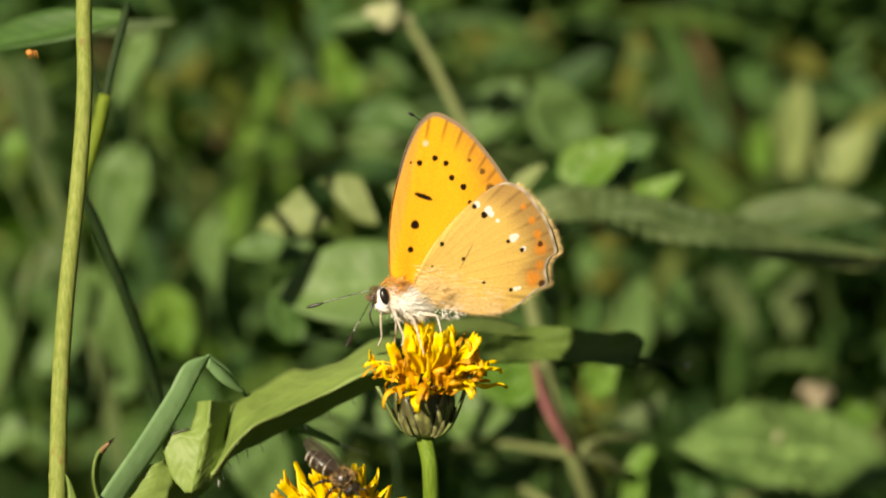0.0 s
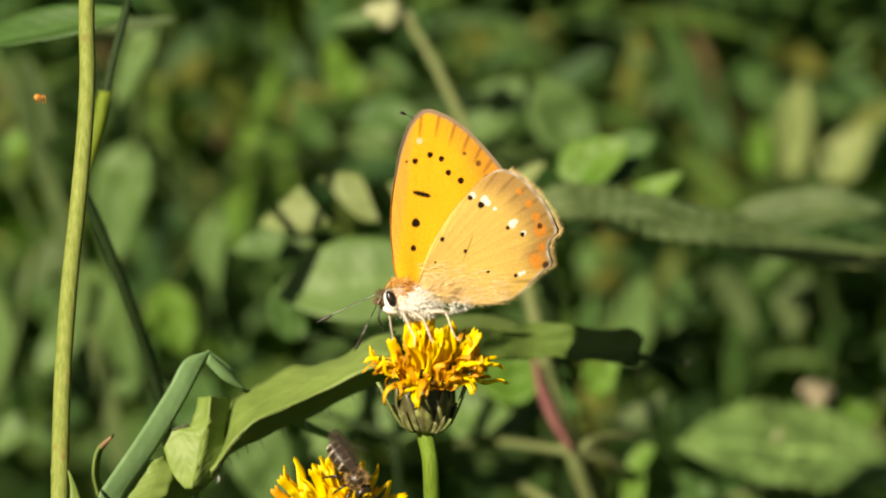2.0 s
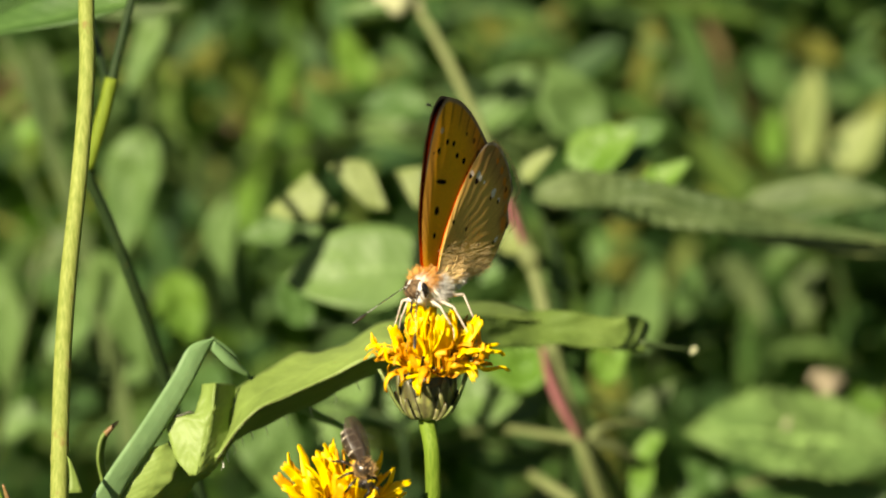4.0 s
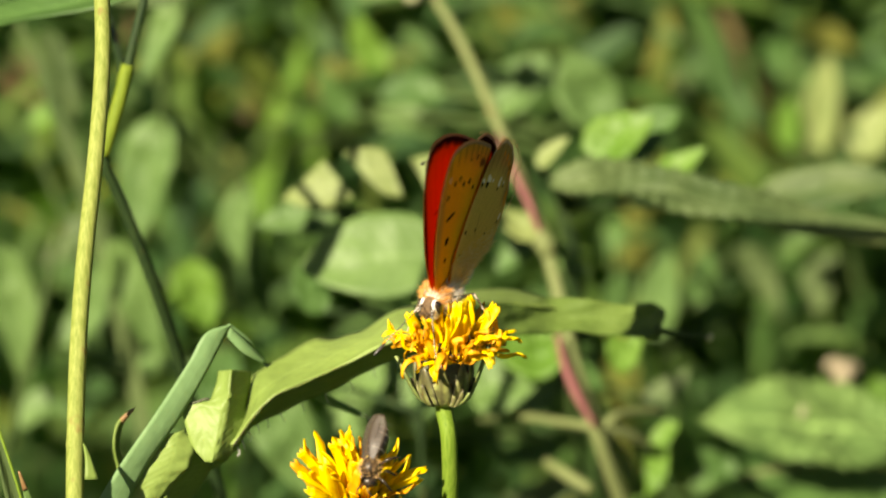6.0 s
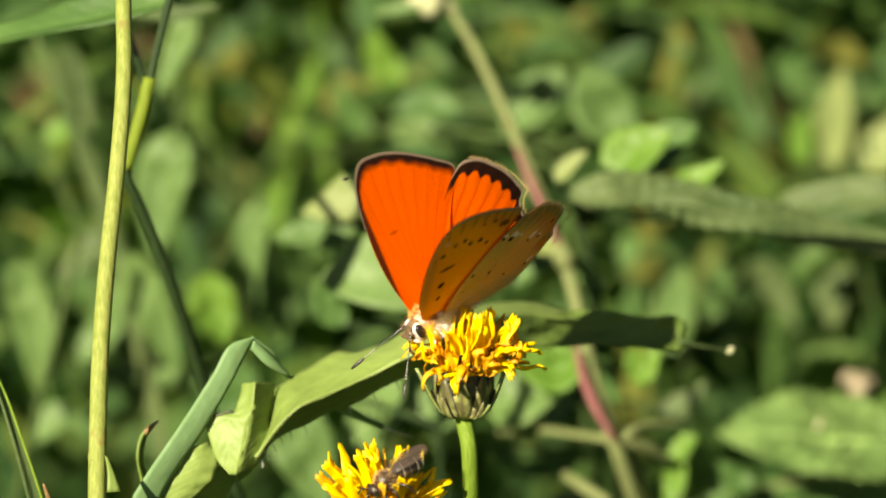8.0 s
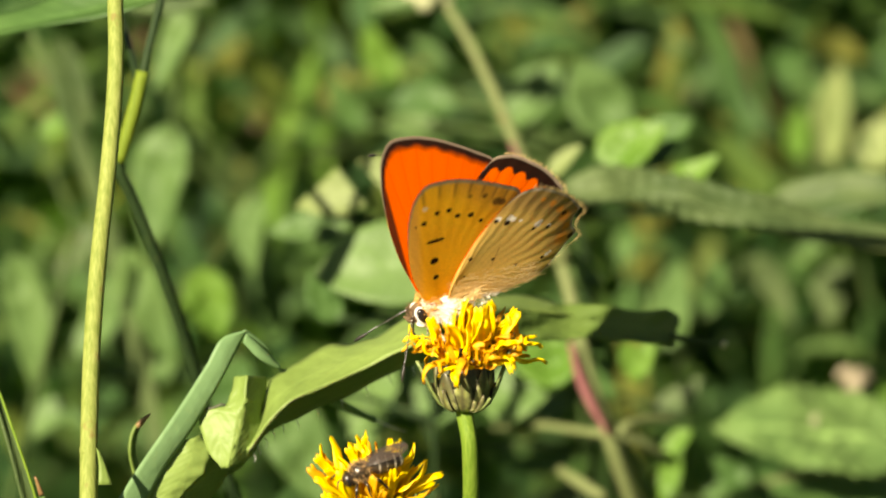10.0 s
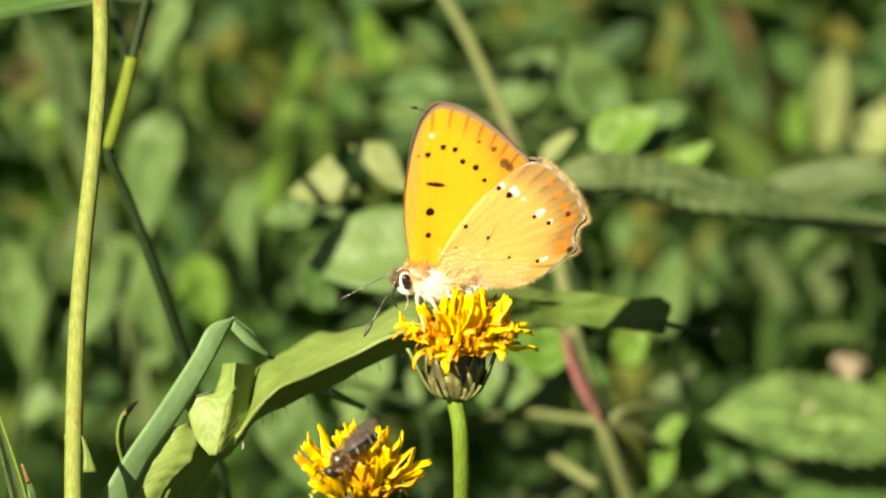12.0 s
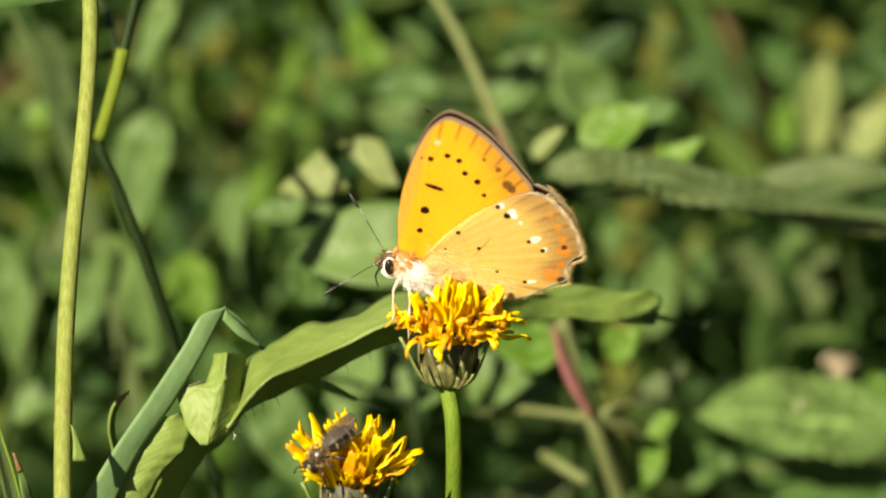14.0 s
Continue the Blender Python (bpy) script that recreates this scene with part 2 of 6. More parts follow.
def spline(pts, n):
    """n points along a smooth curve through pts, without overshoot where the spacing is uneven."""
    p = [Vector(v) for v in pts]
    gap = [max((b - a).length, 1e-9) for a, b in zip(p, p[1:])]
    slope = []
    for i in range(len(p)):
        if i == 0:
            slope.append((p[1] - p[0]) / gap[0])
        elif i == len(p) - 1:
            slope.append((p[-1] - p[-2]) / gap[-1])
        else:
            a, b = (p[i] - p[i - 1]) / gap[i - 1], (p[i + 1] - p[i]) / gap[i]
            slope.append((a * gap[i] + b * gap[i - 1]) / (gap[i] + gap[i - 1]))
    out = []
    m = len(p) - 1
    for k in range(n):
        s = k / (n - 1) * m
        i = min(int(s), m - 1)
        u = s - i
        h = gap[i]
        out.append(p[i] * (2 * u ** 3 - 3 * u * u + 1) + slope[i] * h * (u ** 3 - 2 * u * u + u)
                   + p[i + 1] * (3 * u * u - 2 * u ** 3) + slope[i + 1] * h * (u ** 3 - u * u))
    return out


def lerp_list(vals, s):
    x = s * (len(vals) - 1)
    i = min(int(x), len(vals) - 2)
    return vals[i] + (vals[i + 1] - vals[i]) * (x - i)


def tube(pts, radii, n=16, seg=10, ribs=0.0, closed=True):
    """A round stalk along pts; radii in mm at even steps; ribs: lengthwise ridges."""
    line = spline(pts, n)
    verts, faces = [], []
    side = None
    for k, c in enumerate(line):
        t = (line[min(k + 1, n - 1)] - line[max(k - 1, 0)]).normalized()
        if side is None:
            side = t.cross(Vector((0.3, 1, 0.2))).normalized()
        side = (side - t * side.dot(t)).normalized()
        other = t.cross(side)
        r = lerp_list(radii, k / (n - 1)) / 1000
        for j in range(seg):
            a = 2 * math.pi * j / seg
            rr = r * (1 + ribs * (1 if j % 2 else -1))
            verts.append(c + (side * math.cos(a) + other * math.sin(a)) * rr)
    for k in range(n - 1):
        for j in range(seg):
            b = (j + 1) % seg
            faces.append((k * seg + j, k * seg + b, (k + 1) * seg + b, (k + 1) * seg + j))
    if closed:
        faces.append(tuple(range(seg - 1, -1, -1)))
        faces.append(tuple((n - 1) * seg + j for j in range(seg)))
    return verts, faces


def egg(center, axis, length, width, seg=14, rings=10, taper=0.0, up=(0, 0, 1), flat=1.0):
    """An egg-shaped body: axis is its long direction; lengths in mm."""
    a = Vector(axis).normalized()
    s = a.cross(Vector(up)).normalized()
    u = s.cross(a)
    c = Vector(center)
    verts, faces = [], []
    for i in range(rings + 1):
        ph = math.pi * i / rings
        x = -math.cos(ph)
        r = math.sin(ph) * (1 - taper * x)
        for j in range(seg):
            b = 2 * math.pi * j / seg
            verts.append(c + (a * x * length / 2 + (s * math.cos(b) * flat + u * math.sin(b)) * r * width / 2) / 1000)
    for i in range(rings):
        for j in range(seg):
            k = (j + 1) % seg
            faces.append((i * seg + j, i * seg + k, (i + 1) * seg + k, (i + 1) * seg + j))
    return verts, faces


def joined(*shapes):
    verts, faces, uvs = [], [], []
    for sh in shapes:
        n = len(verts)
        verts += list(sh[0])
        faces += [tuple(i + n for i in f) for f in sh[1]]
        if len(sh) > 2:
            uvs += list(sh[2])
    return (verts, faces, uvs) if uvs else (verts, faces)


def leaf(pts, normal, width, rows=22, cols=8, fold=0.25, teeth=0.0, ntooth=14, peak=0.4, wavy=0.0, seed=0.0, thick=0.25, twist=0.0, tipw=0.0, taper=0.75):
    """A leaf blade along pts with its face towards normal; width in mm; fold: how far the halves rise from the midrib;
    teeth: depth of the edge's teeth; both faces, a hair apart."""
    line = spline(pts, rows + 1)
    verts, faces, uvs = [], [], []
    up0 = Vector(normal).normalized()
    for layer in (0, 1):
        for k, c in enumerate(line):
            s = k / rows
            t = (line[min(k + 1, rows)] - line[max(k - 1, 0)]).normalized()
            up = Matrix.Rotation(twist * s, 3, t) @ up0
            side = t.cross(up).normalized()
            nrm = side.cross(t)
            w = math.sin(math.pi * s ** (math.log(0.5) / math.log(peak))) ** taper if 0 < s < 1 else 0.0
            w = max(w, 0.03, tipw * min(1.0, 4 * (1 - s)) if s > peak else 0.0) * width / 2000
            if teeth:
                w *= 1 - teeth * ((s * ntooth) % 1.0)
            for j in range(cols + 1):
                x = 2 * j / cols - 1
                lift = fold * (abs(x) - 0.5) * w * 1.2
                lift += wavy * w * noise.noise(Vector((s * 5 + seed, x * 1.6 + seed, seed)))
                verts.append(c + side * x * w + nrm * (lift - layer * thick / 1000))
                uvs.append((s, j / cols))
    n = (rows + 1) * (cols + 1)
    for k in range(rows):
        for j in range(cols):
            a = k * (cols + 1) + j
            faces.append((a, a + 1, a + cols + 2, a + cols + 1))
            faces.append((a + n, a + cols + 1 + n, a + cols + 2 + n, a + 1 + n))
    for k in range(rows):
        for j in (0, cols):
            a = k * (cols + 1) + j
            faces.append((a, a + cols + 1, a + cols + 1 + n, a + n) if j == 0 else (a, a + n, a + cols + 1 + n, a + cols + 1))
    return verts, faces, uvs


def loft(curves, n, cols, thick=0.25, wavy=0.0, seed=0.0):
    """A sheet through several smooth edge lines, with both faces."""
    lines = [spline(c, n) for c in curves]
    rows = []
    for k in range(n):
        rows.append(spline([l[k] for l in lines], cols) if len(lines) > 2 else [lines[0][k].lerp(lines[1][k], j / (cols - 1)) for j in range(cols)])
    verts, faces, uvs = [], [], []
    for layer in (0, 1):
        for k in range(n):
            for j in range(cols):
                a = rows[min(k + 1, n - 1)][j] - rows[max(k - 1, 0)][j]
                b = rows[k][min(j + 1, cols - 1)] - rows[k][max(j - 1, 0)]
                nr = a.cross(b)
                nr = nr.normalized() if nr.length > 1e-12 else Vector((0, 0, 1))
                h = wavy / 1000 * noise.noise(Vector((k * 9.0 / n + seed, j * 2.5 / cols, seed)))
                verts.append(rows[k][j] + nr * (h - layer * thick / 1000))
                uvs.append((k / (n - 1), j / (cols - 1)))
    m = n * cols
    for k in range(n - 1):
        for j in range(cols - 1):
            a = k * cols + j
            faces.append((a, a + 1, a + cols + 1, a + cols))
            faces.append((a + m, a + cols + m, a + cols + 1 + m, a + 1 + m))
        for j in (0, cols - 1):
            a = k * cols + j
            faces.append((a, a + cols, a + cols + m, a + m) if j == 0 else (a, a + m, a + cols + m, a + cols))
    for k in (0, n - 1):
        for j in range(cols - 1):
            a = k * cols + j
            faces.append((a, a + m, a + m + 1, a + 1) if k == 0 else (a, a + 1, a + m + 1, a + m))
    return verts, faces, uvs


# ---- ground ----
def make_ground():
    n = 60
    verts, faces = [], []
    xs = [math.copysign(abs(i / n) ** 3, i) * 400 for i in range(-n, n + 1)]
    for y in xs:
        for x in xs:
            r = math.hypot(x, y)
            h = 0.008 * noise.noise(Vector((x * 9, y * 9, 0))) + 0.05 * noise.noise(Vector((x * 0.7, y * 0.7, 3))) * min(1, r)
            verts.append((x, y, h - 0.012))
    w = 2 * n + 1
    for a in range(w - 1):
        for b in range(w - 1):
            faces.append((a * w + b, a * w + b + 1, (a + 1) * w + b + 1, (a + 1) * w + b))
    me = bpy.data.meshes.new("ground")
    me.from_pydata(verts, [], faces)
    me.materials.append(M_GROUND)
    me.polygons.foreach_set("use_smooth", [True] * len(me.polygons))
    tagged(new("ground", me), "dark shaded meadow soil with moss and litter", "ground", kind="structure")


make_ground()


def foot(v, dx=0.0, dy=0.0):
    return Vector((v.x + dx / 1000, v.y + dy / 1000, -0.012))


# ---- undergrowth behind the flowers ----
def undergrowth():
    """Leaves and blades of the meadow behind the flowers, too many to count, thinning with distance."""
    rng = random.Random(7)
    verts, faces, uvs = [], [], []

    def add(sh):
        n = len(verts)
        verts.extend(sh[0])
        faces.extend(tuple(i + n for i in f) for f in sh[1])
        uvs.extend(sh[2])

    def flat_leaf(base, way, nrm, length, width, rows, bend, kind):
        line = []
        for k in range(rows + 1):
            s = k / rows
            line.append(base + way * length * s - Vector((0, 0, 1)) * bend * length * s * s)
        vs, fs, us = [], [], []
        for k, c in enumerate(line):
            s = k / rows
            t = (line[min(k + 1, rows)] - line[max(k - 1, 0)]).normalized()
            side = t.cross(nrm)
            if side.length < 1e-6:
                side = Vector((1, 0, 0))
            side.normalize()
            up = side.cross(t)
            w = width * (math.sin(math.pi * min(1, s * 0.94 + 0.04)) ** 0.7 if kind else (1 - s) ** 0.5 * 0.5 + 0.05)
            for j in (-1, 0, 1):
                vs.append(c + side * j * w * 0.5 + up * abs(j) * w * 0.14)
                us.append((s, j * 0.5 + 0.5))
        for k in range(rows):
            for j in range(2):
                a = k * 3 + j
                fs.append((a, a + 1, a + 4, a + 3))
        return vs, fs, us

    for i in range(96000):
        y = 0.19 + 1.2 * rng.random() ** 1.8
        x = rng.gauss(0, 0.13)
        if rng.random() < 0.5:
            x = rng.gauss(0, 0.42)
            y = 0.19 + abs(rng.gauss(0, 0.9)) - 0.5 * min(1.0, max(0.0, abs(x) - 0.2)) * rng.random()
        fade = 1 / (1 + 2.5 * max(0.0, abs(x) - 0.25) + 0.5 * max(0.0, y - 1.0))
        top = (0.405 - 0.17 * min(1, y) + 0.04 * noise.noise(Vector((x * 14, y * 14, 1)))) * fade
        z = max(0.01, top * (1 - 0.8 * rng.random() ** 1.5))
        dense = noise.noise(Vector((x * 30, y * 30, z * 30)))
        if dense < -0.12:
            continue
        a = rng.uniform(0, 2 * math.pi)
        el = rng.uniform(-0.5, 0.6)
        way = Vector((math.cos(a) * math.cos(el), math.sin(a) * math.cos(el), math.sin(el)))
        nrm = Vector((rng.gauss(-0.25, 0.5), rng.gauss(-0.6, 0.5), 0.8)).normalized()
        size = rng.uniform(0.0025, 0.0082) * (1 + 0.6 * y)
        add(flat_leaf(Vector((x, y, z)), way, nrm, size * rng.uniform(1.3, 2.8), size * rng.uniform(0.3, 0.85), 4, rng.uniform(0, 0.5), True))
    for i in range(5200):
        y = 0.2 + 1.1 * rng.random() ** 1.5
        x = rng.gauss(0, 0.30)
        h = rng.uniform(0.2, 0.41) * (1.05 - 0.3 * min(1, y))
        way = Vector((rng.gauss(0, 0.3), rng.gauss(0, 0.25), 1)).normalized()
        nrm = Vector((rng.gauss(0, 1), rng.gauss(-0.6, 0.6), 0.2)).normalized()
        add(flat_leaf(Vector((x, y, -0.01)), way, nrm, h, rng.uniform(0.0015, 0.004), 7, rng.uniform(0, 0.35), False))
    for i in range(11000):
        y = 0.15 + 0.6 * rng.random() ** 1.6
        x = rng.gauss(0, 0.17)
        top = 0.40 - 0.17 * min(1, y)
        z = max(0.05, top * (1 - 0.6 * rng.random() ** 1.5))
        way = Vector((rng.gauss(0, 0.8), rng.gauss(0, 0.8), rng.gauss(0.4, 0.6))).normalized()
        nrm = Vector((rng.gauss(-0.2, 0.6), rng.gauss(-0.7, 0.5), 0.6)).normalized()
        size = rng.uniform(0.006, 0.022)
        add(flat_leaf(Vector((x, y, z)), way, nrm, size, size * rng.uniform(0.08, 0.25), 4, rng.uniform(-0.2, 0.6), True))
    def hollow(x, y, z):
        """A dim gap between the herbs where little grows."""
        return ((x - 0.0420 + 0.0507 * (y - 0.22)) / (0.016 + 0.02 * y)) ** 2 + ((z - 0.2915 - 0.2763 * (y - 0.22)) / (0.008 + 0.012 * y)) ** 2 < 1

    # small leaflets and tips among the herbs just behind the flowers
    for i in range(900):
        y = 0.115 + 0.14 * rng.random()
        x = rng.uniform(-1, 1) * (0.045 + 0.12 * y)
        z = 0.30 + 0.085 * rng.random() - 0.22 * (y - 0.1)
        if noise.noise(Vector((x * 60, y * 20, z * 60))) < 0.0 or hollow(x, y, z):
            continue
        way = Vector((rng.gauss(0, 0.8), rng.gauss(0, 0.6), rng.gauss(0.2, 0.7))).normalized()
        nrm = Vector((rng.gauss(-0.25, 0.5), rng.gauss(-0.7, 0.4), 0.7)).normalized()
        size = rng.uniform(0.002, 0.0055)
        add(flat_leaf(Vector((x, y, z)), way, nrm, size * rng.uniform(1.0, 2.0), size * rng.uniform(0.3, 0.8), 5, rng.uniform(0, 0.5), True))
    for i in range(22000):
        y = 0.21 + 0.35 * rng.random()
        x = rng.gauss(0, 0.045 + 0.12 * y)
        z = 0.385 - 0.30 * y - 0.12 * rng.random()
        if noise.noise(Vector((x * 24 + 7, y * 24, z * 24))) < -0.22 or hollow(x, y, z):
            continue
        way = Vector((rng.gauss(0, 0.8), rng.gauss(0, 0.8), rng.gauss(0.1, 0.6))).normalized()
        nrm = Vector((rng.gauss(-0.25, 0.6), rng.gauss(-0.7, 0.5), 0.8)).normalized()
        size = rng.uniform(0.002, 0.007)
        add(flat_leaf(Vector((x, y, z)), way, nrm, size * rng.uniform(1.2, 2.6), size * rng.uniform(0.25, 0.8), 4, rng.uniform(0, 0.5), True))
    # a lower, coarser cover all round
    for i in range(34000):
        r = 0.2 + 7.0 * rng.random() ** 2
        a = rng.uniform(0, 2 * math.pi)
        x, y = r * math.cos(a), r * math.sin(a)
        if -0.75 < y < 0.25 and abs(x) < 0.11:
            continue
        h = rng.uniform(0.05, 0.22) * min(1.0, 0.45 + r)
        way = Vector((rng.gauss(0, 0.5), rng.gauss(0, 0.5), 1)).normalized()
        add(flat_leaf(Vector((x, y, -0.02)), way, Vector((rng.gauss(0, 1), rng.gauss(0, 1), 0.4)), h, rng.uniform(0.006, 0.022) * (1 + 0.3 * r), 4, rng.uniform(0.1, 0.6), rng.random() < 0.6))
    me = bpy.data.meshes.new("undergrowth")
    me.from_pydata([tuple(v) for v in verts], [], faces)
    uv = me.uv_layers.new(name="UVMap")
    uv.data.foreach_set("uv", np.array(uvs)[[l.vertex_index for l in me.loops]].ravel())
    me.polygons.foreach_set("use_smooth", [True] * len(me.polygons))
    me.materials.append(M_FILL)
    tagged(new("undergrowth", me), "dense green meadow undergrowth of mixed leaves and grass", "undergrowth", kind="stuff")


undergrowth()

CAMWARD = Vector((-0.15, -0.75, 0.65))


def herb(label, stalk, leaves, radius=0.7, category="herb", material=None, name="meadow_herb"):
    """A meadow plant: a stalk down to the ground and its leaves. leaves: (points, width, normal, material, options)."""
    top = stalk[0]
    way = (stalk[-1] - stalk[-2]).normalized()
    base = foot(stalk[-1] + way * 0.06, 4, 10)
    ob = thing(name, base, label, category, "meadow plants")
    line = list(stalk) + [stalk[-1] + way * 0.02, stalk[-1].lerp(base, 0.5), base]
    part("stalk", tube(line, (radius * 0.7, radius, radius * 1.2), 26, 8), material or M_STALK_PALE, ob)
    pts = spline(line, 40)
    for i, (lp, width, nrm, m, opt) in enumerate(leaves):
        lf = part("leaf", leaf(lp, nrm, width, seed=i * 3.1 + width, **opt), m, ob)
        near = min(pts, key=lambda q: (q - lp[0]).length + 0.6 * max(0, q.z - lp[0].z))
        if (near - lp[0]).length > 0.0008:
            part("petiole", tube([near, near.lerp(lp[0], 0.5) + Vector((0, 0, 0.001)), lp[0]], (0.5, 0.35), 8, 6), material or M_STALK_PALE, ob)
    return ob


# pale stalk with a red length, side shoots and toothed leaves
herb("pale green herb stalk with a red stained length", [mm(-5.7, 92, 363.8), mm(-3.5, 90, 361.6), mm(-1.5, 88, 358.8), mm(0.4, 86, 355.4), mm(2.4, 82, 351.8), mm(4.1, 78, 348.6), mm(6.2, 74, 344.4), mm(8, 71, 340.7), mm(9, 69, 337.6), mm(10, 67, 334.3), mm(10.7, 66, 331.4), mm(11.5, 65, 327.8), mm(12.6, 64, 324.2), mm(13.9, 63, 320.6), mm(15.4, 64, 315.8), mm(17.1, 66, 310.6)], [
    ([mm(-6.8, 92, 362.3), mm(-9.7, 92, 361.9), mm(-12.9, 92, 361.3)], 1.9, CAMWARD, M_LEAF_PALE, dict(rows=12, wavy=0.25)),
    ([mm(8.3, 72, 339.1), mm(5.6, 72, 340.4), mm(2.5, 72, 342.3)], 3.2, CAMWARD, M_LEAF_CREAM, dict(rows=14, wavy=0.25)),
    ([mm(8.5, 75, 337.3), mm(10.7, 75, 335.4), mm(13.8, 75, 334.1)], 3.1, CAMWARD, M_LEAF_PALE, dict(rows=14, wavy=0.25)),
    ([mm(7.6, 80, 336.7), mm(5.4, 80, 335.3), mm(3.2, 80, 332.7)], 3.5, CAMWARD, M_LEAF_MID, dict(rows=14, wavy=0.25)),
    ([mm(10.8, 70, 327.7), mm(7.5, 70, 325.7), mm(2.5, 70, 328.3)], 5.9, CAMWARD, M_LEAF_BRIGHT, dict(rows=18, wavy=0.25)),
    ([mm(11.8, 72, 326.4), mm(13.2, 72, 324.5), mm(14.8, 72, 321.2)], 3.4, CAMWARD, M_LEAF_MID, dict(rows=14, wavy=0.25)),
], 0.78, name="red_stained_herb")
HERB_RED = bpy.data.objects["red_stained_herb"]
part("red_stalk", tube([mm(9.9, 63, 330.3), mm(10.7, 62.4, 327.2), mm(12.1, 61.6, 323.9), mm(14.1, 61, 320.4)], (0.25, 0.5, 0.58, 0.25), 14, 8), M_PINK, HERB_RED, "wine red length of stalk")
part("red_stalk", tube([mm(3.4, 77.5, 349.3), mm(5.1, 74, 346), mm(7, 70.5, 342.7), mm(8.2, 69, 339.6)], (0.2, 0.42, 0.4, 0.15), 14, 8), M_PINK, HERB_RED, "brownish red length of stalk")
part("node", egg(mm(8.6, 69, 338.9), (0.4, 0, -1), 3.4, 2.4), M_STALK_PALE, HERB_RED, "swollen pale joint")
part("side_shoot", tube([mm(13.9, 63, 319.8), mm(10.7, 66, 319.4), mm(6.3, 72, 318.2), mm(0.7, 78, 316)], (0.55, 0.5, 0.5, 0.35), 12, 8), M_STALK_PALE, HERB_RED)
part("side_shoot", tube([mm(14.7, 63, 319), mm(15.9, 64, 320.3), mm(17.5, 66, 320.5), mm(22, 70, 319.5)], (0.55, 0.6, 0.5, 0.3), 12, 8), M_STALK_PALE, HERB_RED)
part("side_shoot", tube([mm(15.6, 64, 319.3), mm(18.2, 66, 317.9), mm(20.4, 68, 316)], (0.7, 0.65, 0.4), 12, 8), M_STALK_PALE, HERB_RED)
part("side_shoot", tube([mm(14.9, 64, 319), mm(16.8, 67, 315.5), mm(18.7, 70, 310)], (0.6, 0.7, 0.7), 12, 8), M_STALK_PALE, HERB_RED)
part("side_shoot", tube([mm(13.8, 64, 312.2), mm(11.3, 66, 313.2), mm(8.9, 70, 313.6)], (0.6, 0.75, 0.6), 12, 8), M_STALK_PALE, HERB_RED)
part("bud", joined(egg(mm(-6.1, 89, 363.3), (0.2, 0, 1), 3.6, 3.0), egg(mm(-7.6, 89, 363.7), (1, 0, 0.3), 2.6, 1.6), egg(mm(-4.4, 90, 362.8), (-1, 0, 0.5), 3.0, 1.5)), M_BUD, HERB_RED, "pale whitish bud")
part("leaf", leaf([mm(20.5, 70, 315.6), mm(21.7, 70, 316.9), mm(23.6, 70, 318.2)], CAMWARD, 3.4, seed=55.0, teeth=0.1, wavy=0.3), M_LEAF_BRIGHT, HERB_RED)
part("leaf", leaf([mm(19, 70, 310), mm(20.8, 70, 312.6), mm(22.4, 70, 315.3)], CAMWARD, 3.9, seed=62.0, teeth=0.1, wavy=0.3), M_LEAF_BRIGHT, HERB_RED)
part("leaf", leaf([mm(16.6, 70, 324.4), mm(17.9, 70, 326.4), mm(19.4, 70, 328.3)], CAMWARD, 3.4, seed=55.0, teeth=0.1, wavy=0.3), M_LEAF_BRIGHT, HERB_RED)
part("leaf", leaf([mm(16, 70, 328.3), mm(17, 70, 325.7), mm(17.6, 70, 323.6)], CAMWARD, 2.8, seed=45.0, teeth=0.1, wavy=0.3), M_LEAF_BRIGHT, HERB_RED)

# broad toothed leaf low at the side
herb("herb with a broad toothed light green leaf", [mm(52.2, 94, 308), mm(55.6, 94, 301.2)], [
    ([mm(52.2, 94, 308.7), mm(45.4, 91, 311.3), mm(37.4, 87, 313.4), mm(30.8, 84, 314.4), mm(26.2, 83, 314.8)], 12.8, Vector((-0.1, -0.7, 0.7)), M_LEAF_TOOTHED, dict(rows=150, cols=18, fold=0.12, teeth=0.17, ntooth=14, wavy=0.3, peak=0.42, taper=1.0)),
    ([mm(50.1, 103, 310.8), mm(47.4, 103, 313.6), mm(43.4, 103, 316.3)], 6.2, CAMWARD, M_LEAF_BRIGHT, dict(rows=20, wavy=0.25)),
    ([mm(50.9, 93, 302.9), mm(39.8, 93, 303.5), mm(29.4, 93, 304.9)], 7.7, CAMWARD, M_LEAF_MID, dict(rows=20, wavy=0.25)),
    ([mm(31.1, 88, 306.4), mm(28.5, 88, 307.8), mm(25.9, 88, 309.8)], 3.2, CAMWARD, M_LEAF_MID, dict(rows=20, wavy=0.25)),
], 1, name="broad_leaved_herb")
fleck_herb = bpy.data.objects["broad_leaved_herb"]
part("white_fleck", egg(mm(38, 83.5, 315.5), (0.3, 0.2, 1), 1.6, 1.1, 10, 8, flat=0.4), M_BUD, fleck_herb, "small white fleck on the leaf")
part("dry_head", joined(egg(mm(43.5, 100, 315), (0.3, 0, 1), 3.2, 2.4), egg(mm(42.5, 101, 316.2), (1, 0, 0.6), 2.6, 1.5), egg(mm(44.6, 101, 315.9), (-0.6, 0, 1), 2.4, 1.4)), M_DRY_HEAD, fleck_herb, "faded pinkish flower head")
part("petiole", tube([mm(43.5, 100, 313.7), mm(47.3, 100, 310.3), mm(52.3, 95, 307.7)], (0.35, 0.4, 0.45), 16, 8), M_STALK_PALE, fleck_herb)

